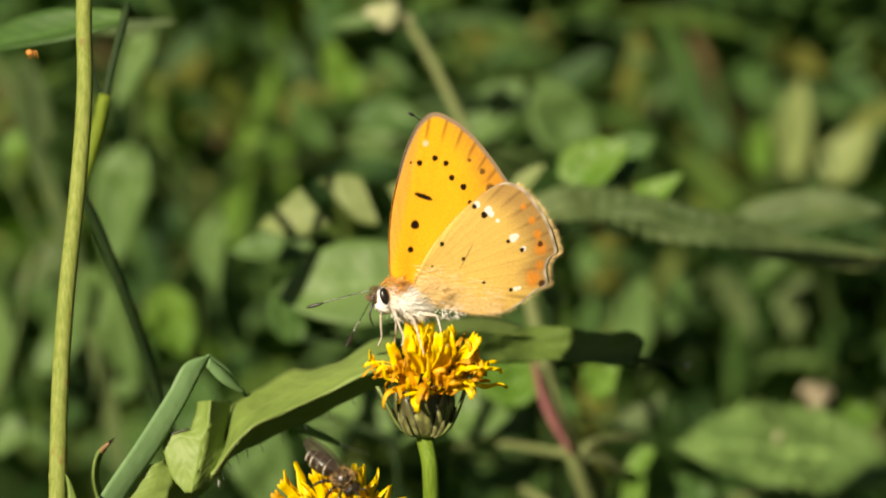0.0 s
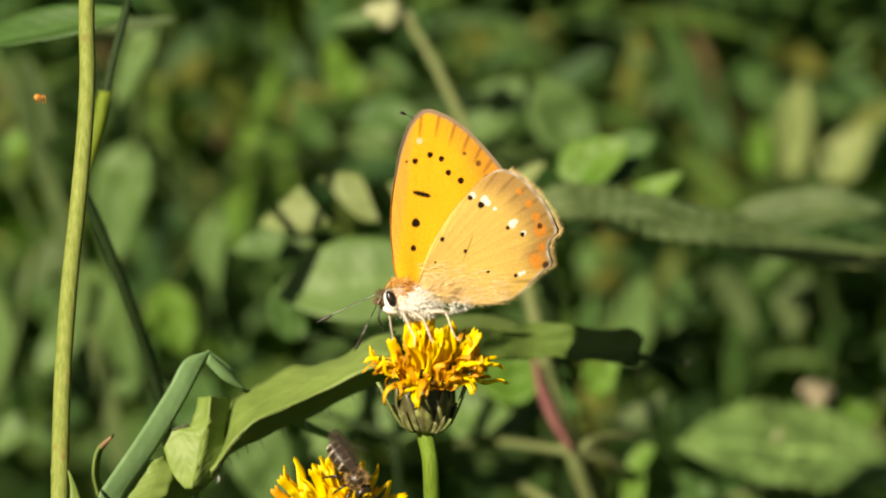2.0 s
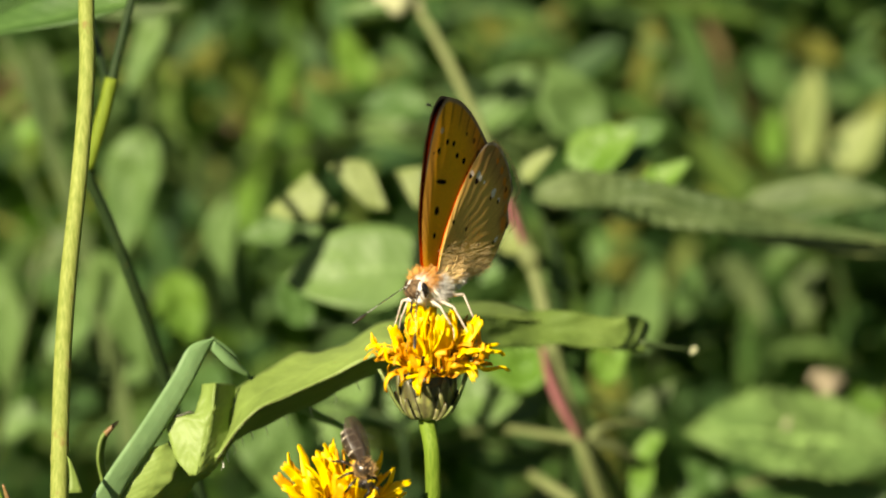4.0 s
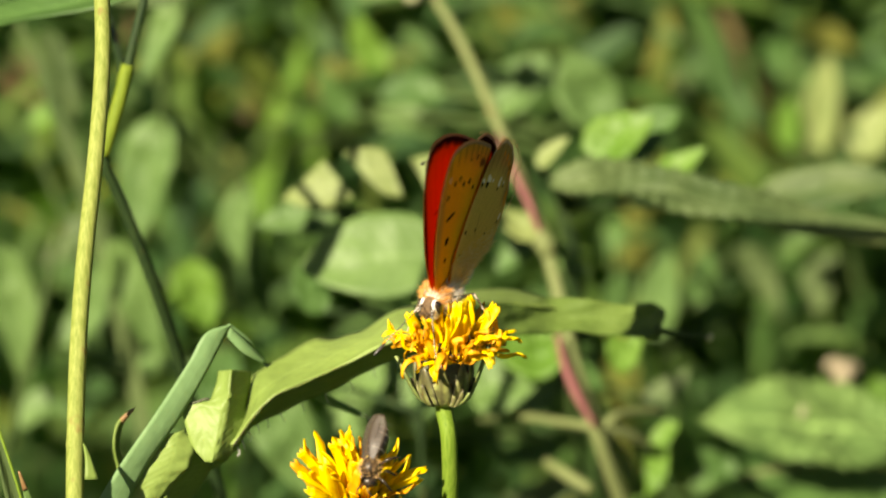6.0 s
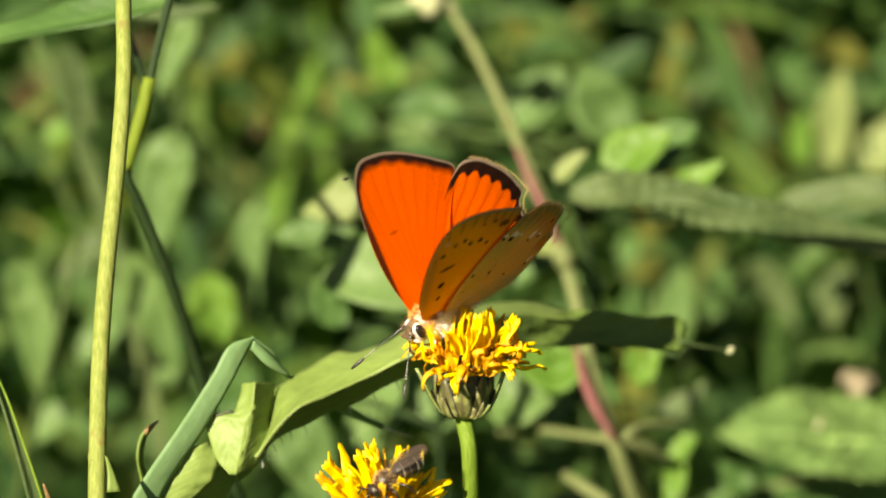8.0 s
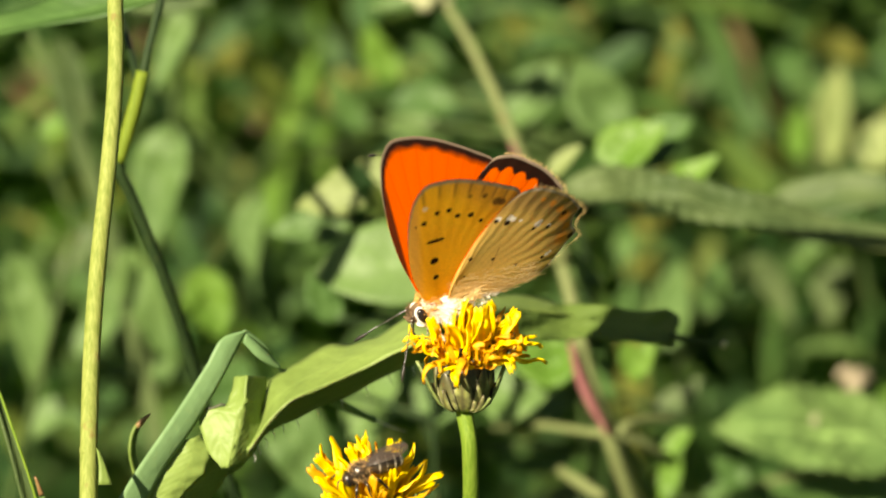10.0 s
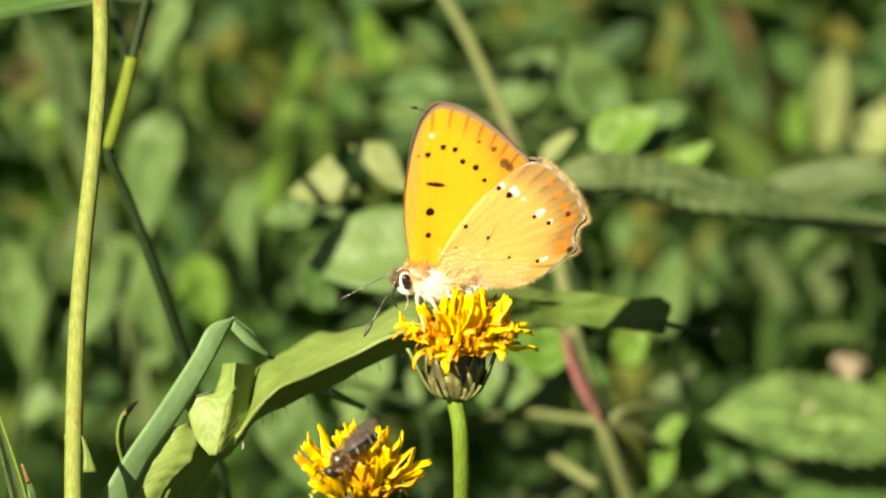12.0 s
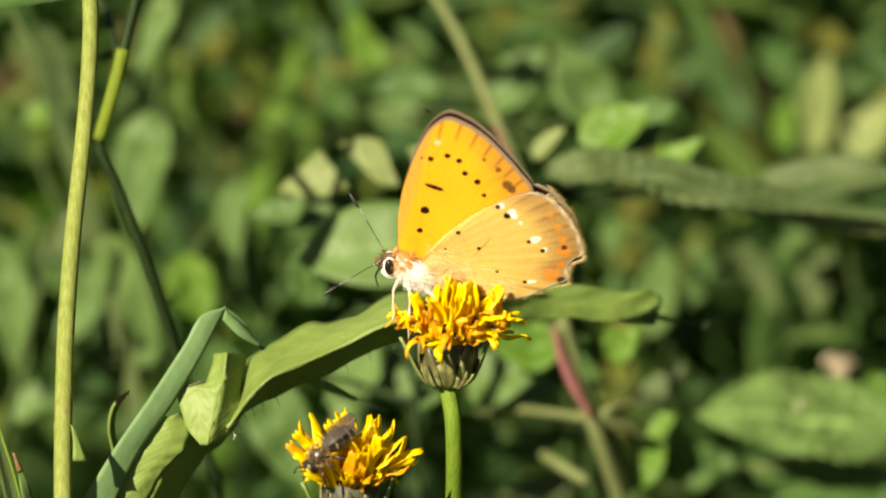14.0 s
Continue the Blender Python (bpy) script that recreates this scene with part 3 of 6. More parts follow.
# long leaf across the right
herb("herb with a long folded green leaf", [mm(10.9, 92, 336.8), mm(12.2, 92, 330.8), mm(13.6, 92, 319.4)], [
    ([mm(8.9, 59, 348.6), mm(14.7, 59, 348.6), mm(22.1, 60, 347.4), mm(30.1, 61, 345.5), mm(38.3, 64, 343.4), mm(49.6, 67, 341.4)], 5.9, Vector((0.0, -0.5, 0.85)), M_LEAF_DULL, dict(rows=120, cols=14, fold=0.35, teeth=0.16, ntooth=20, wavy=0.75, peak=0.3, tipw=0.62)),
    ([mm(28.5, 66, 343.3), mm(36, 67, 342), mm(45.3, 69, 340), mm(49.9, 70, 339.3)], 2.5, CAMWARD, M_LEAF_CREAM, dict(rows=30, wavy=0.5, tipw=0.7)),
    ([mm(13.1, 72, 347.8), mm(16.2, 72, 350.1), mm(20.5, 72, 352.7)], 6.6, CAMWARD, M_LEAF_BRIGHT, dict(teeth=0.1, rows=20, wavy=0.25)),
    ([mm(17.6, 78, 346.6), mm(20.1, 78, 349.6), mm(23.5, 78, 351.8)], 5.4, CAMWARD, M_LEAF_MID, dict(rows=20, wavy=0.25)),
    ([mm(20.8, 70, 347.4), mm(23, 70, 347.7), mm(26.2, 70, 349.8)], 3.0, CAMWARD, M_LEAF_BRIGHT, dict(rows=20, wavy=0.25)),
    ([mm(7.6, 68, 347.9), mm(9, 68, 349.6), mm(11.1, 68, 351.4)], 2.1, CAMWARD, M_LEAF_CREAM, dict(rows=14, wavy=0.25)),
    ([mm(32, 76, 342.6), mm(36.4, 76, 343.3), mm(43.9, 76, 344.3), mm(48.9, 76, 344)], 5.3, CAMWARD, M_LEAF_DULL, dict(rows=20, wavy=0.25)),
    ([mm(10.5, 64, 346), mm(13.6, 64, 347.6), mm(16, 64, 349.2)], 2.2, CAMWARD, M_LEAF_CREAM, dict(rows=14, wavy=0.25)),
], 0.8, material=M_STALK_SHADED)

# leaves above the butterfly
herb("herb with broad mid-green leaves", [mm(9.5, 112, 341.1), mm(9.8, 112, 337), mm(10.5, 112, 328.8)], [
    ([mm(17.6, 108, 342.5), mm(14, 108, 346.2), mm(11, 108, 351.9)], 7.4, CAMWARD, M_LEAF_MIDPALE, dict(peak=0.5, rows=22, wavy=0.25)),
    ([mm(2.2, 112, 342.5), mm(5.2, 112, 346.2), mm(9.4, 112, 350.3)], 6.1, CAMWARD, M_LEAF_MIDPALE, dict(peak=0.5, rows=22, wavy=0.25)),
    ([mm(-3.1, 118, 344.1), mm(-6.8, 118, 344.7), mm(-10.8, 118, 343.7)], 4.7, CAMWARD, M_LEAF_MID, dict(rows=20, wavy=0.25)),
    ([mm(-2.8, 125, 337.9), mm(-6.9, 125, 339.3), mm(-12.9, 125, 339.6)], 4.1, CAMWARD, M_LEAF_PALE, dict(rows=20, wavy=0.25)),
    ([mm(-13.5, 120, 340.8), mm(-15.5, 120, 342.5), mm(-17.8, 120, 347.3)], 3.4, CAMWARD, M_LEAF_MID, dict(rows=20, wavy=0.25)),
    ([mm(-9.6, 128, 344.8), mm(-12.3, 128, 347.5), mm(-13.6, 128, 351.7)], 4.1, CAMWARD, M_LEAF_BRIGHT, dict(rows=20, wavy=0.25)),
], 0.4, material=M_STALK_MID)

# pale leaves behind the head of the butterfly
herb("herb with wide pale green leaves", [mm(-6.5, 63, 343.1), mm(-5.8, 63, 338), mm(-5.5, 63, 330.2)], [
    ([mm(-0.3, 60, 339.9), mm(-4.9, 60, 340.2), mm(-11, 60, 339.9), mm(-18.1, 60, 338.7)], 10.1, Vector((-0.2, -0.8, 0.55)), M_LEAF_PALE, dict(rows=34, cols=10, peak=0.55, wavy=0.12, fold=0.1)),
    ([mm(-17.5, 72, 342), mm(-20, 72, 341), mm(-23.5, 72, 340.3)], 3.5, CAMWARD, M_LEAF_MIDPALE, dict(rows=20, wavy=0.25)),
    ([mm(-14.5, 76, 340.6), mm(-16.4, 76, 339.6), mm(-18.6, 76, 338)], 2.5, CAMWARD, M_LEAF_MIDPALE, dict(rows=20, wavy=0.25)),
    ([mm(-15.6, 70, 330.8), mm(-17.5, 70, 333.4), mm(-18.7, 70, 336.7)], 3.7, CAMWARD, M_LEAF_MID, dict(rows=20, wavy=0.25)),
    ([mm(-8.9, 82, 324.9), mm(-11.5, 82, 318.9), mm(-15.4, 82, 310.2)], 7.9, CAMWARD, M_LEAF_MIDPALE, dict(wavy=0.3, rows=20)),
    ([mm(-2.5, 78, 323.4), mm(1.3, 78, 321.4), mm(7.6, 78, 319.4)], 6.9, CAMWARD, M_LEAF_PALE, dict(wavy=0.2, rows=20)),
    ([mm(-22.9, 75, 321.5), mm(-20.3, 75, 314.9), mm(-17.8, 75, 308)], 7.2, CAMWARD, M_LEAF_MIDPALE, dict(rows=20, wavy=0.25)),
    ([mm(-9.5, 76, 326.6), mm(-11.4, 76, 321.3), mm(-14.6, 76, 315.3)], 5.0, CAMWARD, M_LEAF_PALE, dict(rows=20, wavy=0.25)),
    ([mm(0, 72, 321.2), mm(3.2, 72, 321.8), mm(9.1, 72, 323.8)], 7.5, CAMWARD, M_LEAF_PALE, dict(wavy=0.2, rows=20)),
    ([mm(-7.9, 74, 318.6), mm(-4.4, 74, 320.6), mm(0.7, 74, 321.2)], 6.0, CAMWARD, M_LEAF_MIDPALE, dict(wavy=0.2, rows=20)),
], 0.35, material=M_STALK_SHADED, name="pale_leaved_herb")
PALE = bpy.data.objects["pale_leaved_herb"]
# one pale leaf cut in three; the gaps imitate shadow stripes across it
part("lit_leaf_piece", loft([[mm(-20.3, 66, 344.7), mm(-17.9, 66, 347), mm(-15.6, 66, 349.3)], [mm(-17.5, 64, 344.4), mm(-14.7, 64, 344.4), mm(-12.3, 64, 345.5)]], 24, 8, wavy=0.3, seed=0.0), M_LEAF_CREAM, PALE, "lit piece of a pale leaf, beside a shadow gap")
part("lit_leaf_piece", loft([[mm(-13.5, 66, 350), mm(-11.2, 66, 350.7), mm(-8.9, 66, 350.4)], [mm(-9.7, 64, 346.2), mm(-8.4, 64, 345.6), mm(-6.9, 64, 345.6)]], 24, 8, wavy=0.3, seed=5.0), M_LEAF_CREAM, PALE, "lit piece of a pale leaf, beside a shadow gap")
part("lit_leaf_piece", loft([[mm(-6.1, 66, 349.4), mm(-3.8, 66, 349.9), mm(-0.9, 66, 349.3)], [mm(-4.1, 64, 346), mm(-2.5, 64, 345.2), mm(0, 64, 345.5)]], 24, 8, wavy=0.3, seed=10.0), M_LEAF_CREAM, PALE, "lit piece of a pale leaf, beside a shadow gap")

herb("low herb with bright and pale leaves", [mm(12.7, 97, 313.9), mm(13.1, 97, 308.4)], [
    ([mm(10.4, 92, 315.3), mm(6.5, 92, 315.3), mm(1.9, 92, 316)], 5.5, CAMWARD, M_LEAF_MIDPALE, dict(rows=20, wavy=0.25)),
    ([mm(11.1, 96, 307.3), mm(5.9, 96, 307.3), mm(1.3, 96, 308)], 4.5, CAMWARD, M_LEAF_MID, dict(rows=20, wavy=0.25)),
    ([mm(13.1, 98, 303.3), mm(9.2, 98, 301.2), mm(3.9, 98, 300.5)], 3.9, CAMWARD, M_LEAF_DULL, dict(rows=20, wavy=0.25)),
    ([mm(20.1, 90, 314.6), mm(22.6, 90, 315.9), mm(25.2, 90, 318.6)], 3.2, CAMWARD, M_LEAF_DULL, dict(rows=20, wavy=0.25)),
    ([mm(26.3, 98, 301.3), mm(28.2, 98, 304.7), mm(29.5, 98, 308.1)], 3.6, CAMWARD, M_LEAF_MID, dict(rows=20, wavy=0.25)),
    ([mm(-7.8, 94, 308.6), mm(-9.2, 94, 305.2), mm(-9.8, 94, 301.7)], 6.1, CAMWARD, M_LEAF_MID, dict(rows=20, wavy=0.25)),
], 0.4, material=M_STALK_MID)

herb("herb with upright pale green leaves", [mm(24, 124, 312.3), mm(24.4, 124, 306)], [
    ([mm(22.1, 121, 313.5), mm(22.8, 121, 319.1), mm(24, 121, 324.5)], 5.2, CAMWARD, M_LEAF_MIDPALE, dict(rows=20, wavy=0.25)),
    ([mm(27.3, 122, 317.5), mm(27.7, 122, 320.6), mm(28.7, 122, 324.1)], 3.8, CAMWARD, M_LEAF_MID, dict(rows=20, wavy=0.25)),
    ([mm(18.1, 126, 314.6), mm(18.1, 126, 317.7), mm(18.9, 126, 320.9)], 3.5, CAMWARD, M_LEAF_MID, dict(rows=20, wavy=0.25)),
    ([mm(32.5, 128, 323.2), mm(34.9, 128, 319.7), mm(37.7, 128, 314.4)], 3.5, CAMWARD, M_LEAF_DULL, dict(rows=20, wavy=0.25)),
    ([mm(29.3, 130, 311.4), mm(29.6, 130, 314.2), mm(30.6, 130, 317.7)], 3.1, CAMWARD, M_LEAF_MID, dict(rows=20, wavy=0.25)),
    ([mm(41.9, 136, 312.5), mm(42.5, 136, 316.8), mm(44.5, 136, 320.4)], 4.1, CAMWARD, M_LEAF_DULL, dict(rows=20, wavy=0.25)),
    ([mm(16.3, 132, 320.7), mm(17.6, 132, 323.5), mm(18.3, 132, 326.4)], 3.1, CAMWARD, M_LEAF_MID, dict(rows=20, wavy=0.25)),
], 0.4, material=M_STALK_MID)

herb("herb with narrow yellowish leaves", [mm(45, 147, 328.2), mm(46.5, 147, 319.6)], [
    ([mm(42.1, 148, 328.3), mm(43, 148, 335.1), mm(44, 148, 342.3)], 4.9, CAMWARD, M_LEAF_CREAM, dict(rows=20, wavy=0.25)),
    ([mm(39.1, 147, 330), mm(38.9, 147, 333.6), mm(39.4, 147, 336.8)], 3.2, CAMWARD, M_LEAF_BRIGHT, dict(rows=20, wavy=0.25)),
    ([mm(47, 146, 329.6), mm(49.4, 146, 332.8), mm(52.4, 146, 336.4)], 5.9, CAMWARD, M_LEAF_CREAM, dict(rows=20, wavy=0.25)),
    ([mm(49.1, 160, 334.4), mm(50.5, 160, 338.8), mm(52.5, 160, 343.1)], 4.3, CAMWARD, M_LEAF_MID, dict(rows=20, wavy=0.25)),
    ([mm(38.1, 165, 334.6), mm(38.7, 165, 339), mm(40.1, 165, 344.1)], 4.3, CAMWARD, M_LEAF_MID, dict(rows=20, wavy=0.25)),
], 0.4, material=M_STALK_MID)

# left side
# the stalk's near-black colour stands in for the shadow it is in
herb("stalk coloured dark for shade, with a bright green sheath", [mm(-32.3, 31, 377.8), mm(-33.1, 30, 374.5), mm(-34, 29, 371.1), mm(-34.9, 28, 367.2), mm(-36.1, 27, 363.3), mm(-37.1, 27, 359.1), mm(-35.7, 28, 355.2), mm(-34.2, 29, 350.7), mm(-32.7, 30, 346.2), mm(-31.4, 32, 341.4), mm(-30.1, 34, 335.9)], [
    ([mm(-32, 34, 375.8), mm(-38.5, 35, 374.5), mm(-45.1, 37, 372.7), mm(-50.7, 40, 370.7), mm(-55, 42, 369.3)], 5.0, Vector((-0.1, -0.5, 0.85)), M_LEAF_MID, dict(rows=30, wavy=0.2)),
    ([mm(-39.9, 66, 367.6), mm(-35.6, 66, 367.1), mm(-28.9, 66, 367.9)], 1.9, CAMWARD, M_LEAF_DULL, dict(rows=16, wavy=0.25)),
], 0.62, material=M_STALK_SHADED, name="sheathed_grass")
part("sheath", tube([mm(-34.5, 27, 369.1), mm(-35.3, 26.2, 365.8), mm(-36.1, 25.6, 363), mm(-37, 25.2, 360)], (0.72, 0.74, 0.72, 0.68), 14, 8), M_SHEATH, bpy.data.objects["sheathed_grass"], "yellow-green leaf sheath")

herb("herb with long soft green leaves", [mm(-40.7, 110, 309.9), mm(-40.2, 110, 300.9)], [
    ([mm(-35.1, 100, 345.7), mm(-37, 100, 340), mm(-38.3, 100, 330.5)], 6.8, CAMWARD, M_LEAF_MIDPALE, dict(rows=20, wavy=0.25)),
    ([mm(-33.6, 104, 359.1), mm(-35.2, 104, 355.1), mm(-37.8, 104, 349)], 3.7, CAMWARD, M_LEAF_MIDPALE, dict(rows=20, wavy=0.25)),
    ([mm(-35.6, 117, 323.2), mm(-32.9, 117, 319.8), mm(-30.6, 117, 315.6)], 5.9, CAMWARD, M_LEAF_BRIGHT, dict(rows=20, wavy=0.25)),
    ([mm(-52.4, 122, 339.2), mm(-50.1, 122, 340.6), mm(-47, 122, 342)], 3.4, CAMWARD, M_LEAF_BRIGHT, dict(rows=20, wavy=0.25)),
    ([mm(-44.3, 104, 315.8), mm(-35.7, 104, 315.1), mm(-25.8, 104, 313.1)], 2.6, CAMWARD, M_LEAF_MIDPALE, dict(rows=16, wavy=0.25)),
    ([mm(-24.5, 123, 313.2), mm(-26.5, 123, 320.2), mm(-25.7, 123, 328.6)], 5.1, CAMWARD, M_LEAF_MID, dict(rows=20, wavy=0.25)),
    ([mm(-49.5, 112, 353.2), mm(-47.6, 112, 348.5), mm(-46, 112, 342.4)], 3.3, CAMWARD, M_LEAF_DULL, dict(rows=20, wavy=0.25)),
    ([mm(-42.8, 116, 329), mm(-46.2, 116, 327.6), mm(-50.3, 116, 323.5)], 4.7, CAMWARD, M_LEAF_DULL, dict(rows=20, wavy=0.25)),
    ([mm(-42.3, 118, 326.4), mm(-40.4, 118, 320.2), mm(-36.4, 118, 311.8)], 3.3, CAMWARD, M_LEAF_MIDPALE, dict(rows=20, wavy=0.25)),
    ([mm(-41.1, 94, 332.8), mm(-38.6, 94, 326.8), mm(-34.8, 94, 318)], 4.8, CAMWARD, M_LEAF_PALE, dict(rows=20, wavy=0.25)),
    ([mm(-53.9, 95, 331.8), mm(-52, 95, 325.1), mm(-50.9, 95, 314.3)], 5.2, CAMWARD, M_LEAF_MIDPALE, dict(rows=20, wavy=0.25)),
    ([mm(-33.2, 96, 329.6), mm(-31.1, 96, 325.9), mm(-29.7, 96, 321.5)], 5.5, CAMWARD, M_LEAF_BRIGHT, dict(rows=20, wavy=0.25)),
    ([mm(-47.1, 98, 318.9), mm(-43.8, 98, 323), mm(-42.4, 98, 328.4)], 4.5, CAMWARD, M_LEAF_MIDPALE, dict(rows=20, wavy=0.25)),
    ([mm(-27.6, 100, 318.3), mm(-28.9, 100, 312.9), mm(-30.3, 100, 306)], 5.2, CAMWARD, M_LEAF_MID, dict(rows=20, wavy=0.25)),
    ([mm(-25.4, 99, 338.2), mm(-26.8, 99, 333.5), mm(-26.2, 99, 328.1)], 3.9, CAMWARD, M_LEAF_MIDPALE, dict(rows=20, wavy=0.25)),
    ([mm(-52.6, 99, 309), mm(-49.3, 99, 311.8), mm(-46, 99, 310.4)], 3.9, CAMWARD, M_LEAF_MIDPALE, dict(rows=20, wavy=0.25)),
], 0.4, material=M_STALK_MID)
herb("smooth yellow-green grass stalk", [mm(-45.4, 84, 337.8), mm(-46.4, 83, 334.4), mm(-47.4, 82, 330.1), mm(-48.7, 81, 325), mm(-50.3, 81, 319.1), mm(-52.2, 82, 311.4)], [
], 0.5, "grass", M_STALK_MID, "green_stalk")
herb("dry brown stalk leaning in the grass", [mm(30.1, 178, 344.1), mm(32.5, 179, 339.4), mm(34.8, 180, 334), mm(37, 183, 328.5), mm(39.8, 190, 320.4), mm(45.4, 215, 304.7)], [
], 1.15, "grass", M_DRY, "dry_stalk")
herb("herb with faded yellow and brown leaves", [mm(-31.6, 165, 321.3), mm(-31, 165, 310.2)], [
    ([mm(-35, 165, 341), mm(-32.1, 165, 339.6), mm(-30, 165, 336)], 5.0, CAMWARD, M_LEAF_YELLOW, dict(rows=20, wavy=0.25)),
    ([mm(-38.8, 168, 332.3), mm(-36.6, 168, 333.8), mm(-34.1, 168, 335.2)], 4.3, CAMWARD, M_LEAF_BROWN, dict(rows=20, wavy=0.25)),
    ([mm(-58, 160, 338.5), mm(-56.3, 160, 335.6), mm(-54.2, 160, 332.7)], 4.4, CAMWARD, M_LEAF_BROWN, dict(rows=20, wavy=0.25)),
    ([mm(-31.8, 170, 327), mm(-30, 170, 328.1), mm(-27.8, 170, 329.3)], 4.0, CAMWARD, M_LEAF_BROWN, dict(rows=20, wavy=0.25)),
    ([mm(-32.4, 166, 319.9), mm(-30.9, 166, 322.5), mm(-29.5, 166, 325.5)], 3.7, CAMWARD, M_LEAF_YELLOW, dict(rows=20, wavy=0.25)),
    ([mm(-19, 162, 332.7), mm(-17.9, 162, 335.2), mm(-16.8, 162, 338.1)], 4.0, CAMWARD, M_LEAF_YELLOW, dict(rows=20, wavy=0.25)),
    ([mm(-43.9, 172, 338.3), mm(-43.7, 172, 340.1), mm(-43.3, 172, 342)], 2.9, CAMWARD, M_LEAF_BROWN, dict(rows=20, wavy=0.25)),
    ([mm(-27.6, 175, 337.3), mm(-25.8, 175, 333.6), mm(-24.7, 175, 329.9)], 3.6, CAMWARD, M_LEAF_MID, dict(rows=20, wavy=0.25)),
    ([mm(11.2, 172, 339.5), mm(12.6, 172, 341.7), mm(14.7, 172, 343.9)], 4.3, CAMWARD, M_LEAF_YELLOW, dict(rows=20, wavy=0.25)),
    ([mm(6.2, 174, 336.1), mm(4.4, 174, 339), mm(3.3, 174, 342.7)], 4.3, CAMWARD, M_LEAF_YELLOW, dict(rows=20, wavy=0.25)),
    ([mm(27.9, 180, 339.2), mm(27.2, 180, 334.7), mm(27.6, 180, 328.1)], 4.4, CAMWARD, M_LEAF_DULL, dict(rows=20, wavy=0.25)),
], 0.4, material=M_STALK_MID)


def grass_blade(label, pts, width, m, nrm=CAMWARD):
    base = foot(pts[-1] + (pts[-1] - pts[-2]).normalized() * 0.08, 0, 15)
    ob = thing("grass_blade", base, label, "grass", "grass blades")
    part("blade", leaf([base, base.lerp(pts[-1], 0.6)] + list(reversed(pts)), nrm, width, rows=34, cols=4, fold=0.3, peak=0.45), m, ob)
    part("midrib", tube([base, base.lerp(pts[-1], 0.6)] + [p + mm(0, 0.3, 0) for p in reversed(pts)], (0.4, 0.3, 0.1), 34, 6), m, ob)


grass_blade("bright green blurred grass blade", [mm(-20.9, 165, 340.3), mm(-22.2, 165, 335.2), mm(-24.1, 165, 329.8), mm(-26.2, 165, 322)], 3.4, M_LEAF_BRIGHT)
grass_blade("bright green narrow grass blade", [mm(-21.3, 178, 344.7), mm(-20.8, 178, 335.1), mm(-20.4, 178, 325.5), mm(-20.6, 178, 315.7)], 2.5, M_LEAF_BRIGHT)
grass_blade("yellowish wide grass blade", [mm(25.7, 171, 346.4), mm(24.6, 171, 339.8), mm(23.2, 171, 331), mm(22, 171, 322.1)], 4.0, M_LEAF_YELLOW)
grass_blade("slanting green grass blade", [mm(-52.1, 96, 359.5), mm(-49, 96, 352.9), mm(-46.6, 96, 346.3), mm(-44.1, 96, 339)], 1.9, M_LEAF_DULL)
grass_blade("slanting green grass blade", [mm(47.8, 188, 340.4), mm(45.7, 188, 333.7), mm(43.6, 188, 326.1), mm(42.3, 188, 317.8)], 3.4, M_LEAF_MID)


# ---- plants in the plane of the flower ----
def tall_stem():
    top = [mm(-35.4, 8.1, 390.1), mm(-35.3, 6.9, 385.8), mm(-35.3, 5.5, 380.4), mm(-35.2, 4.5, 376.7), mm(-35.4, 3.2, 371.9), mm(-35.8, 1.9, 367), mm(-36.3, 0.6, 362.2), mm(-36.8, -0.6, 357.9), mm(-37.2, -1.7, 353.6), mm(-37.6, -3.3, 347.7), mm(-37.8, -4.9, 341.8), mm(-37.9, -6.6, 335.4), mm(-37.8, -9.5, 324.6)]
    base = foot(top[-1], 4, 60)
    ob = thing("tall_stem", base, "tall smooth yellow-green stem standing before the leaves", "stem")
    part("stem", tube(top + [top[-1].lerp(base, 0.5), base], (0.78, 0.8, 0.82, 0.85, 0.9, 1.1), 90, 14, 0.03), M_STEM, ob)
    part("node", tube([mm(-37.9, -5.7, 338.8), mm(-37.9, -5.8, 338.4), mm(-37.9, -5.9, 338.1)], (0.86, 0.905, 0.86), 6, 14), M_STEM, ob, "faint ring on the stem")
    part("side_leaf", loft([[mm(-36.8, -8.6, 335.7), mm(-36.8, -7.7, 337.5), mm(-37.1, -6.3, 338.7)], [mm(-35.5, -8.2, 335.6), mm(-36.1, -7.6, 337), mm(-37, -6.3, 338.7)]], 10, 4), M_LEAF, ob)
    return ob


STEM = tall_stem()


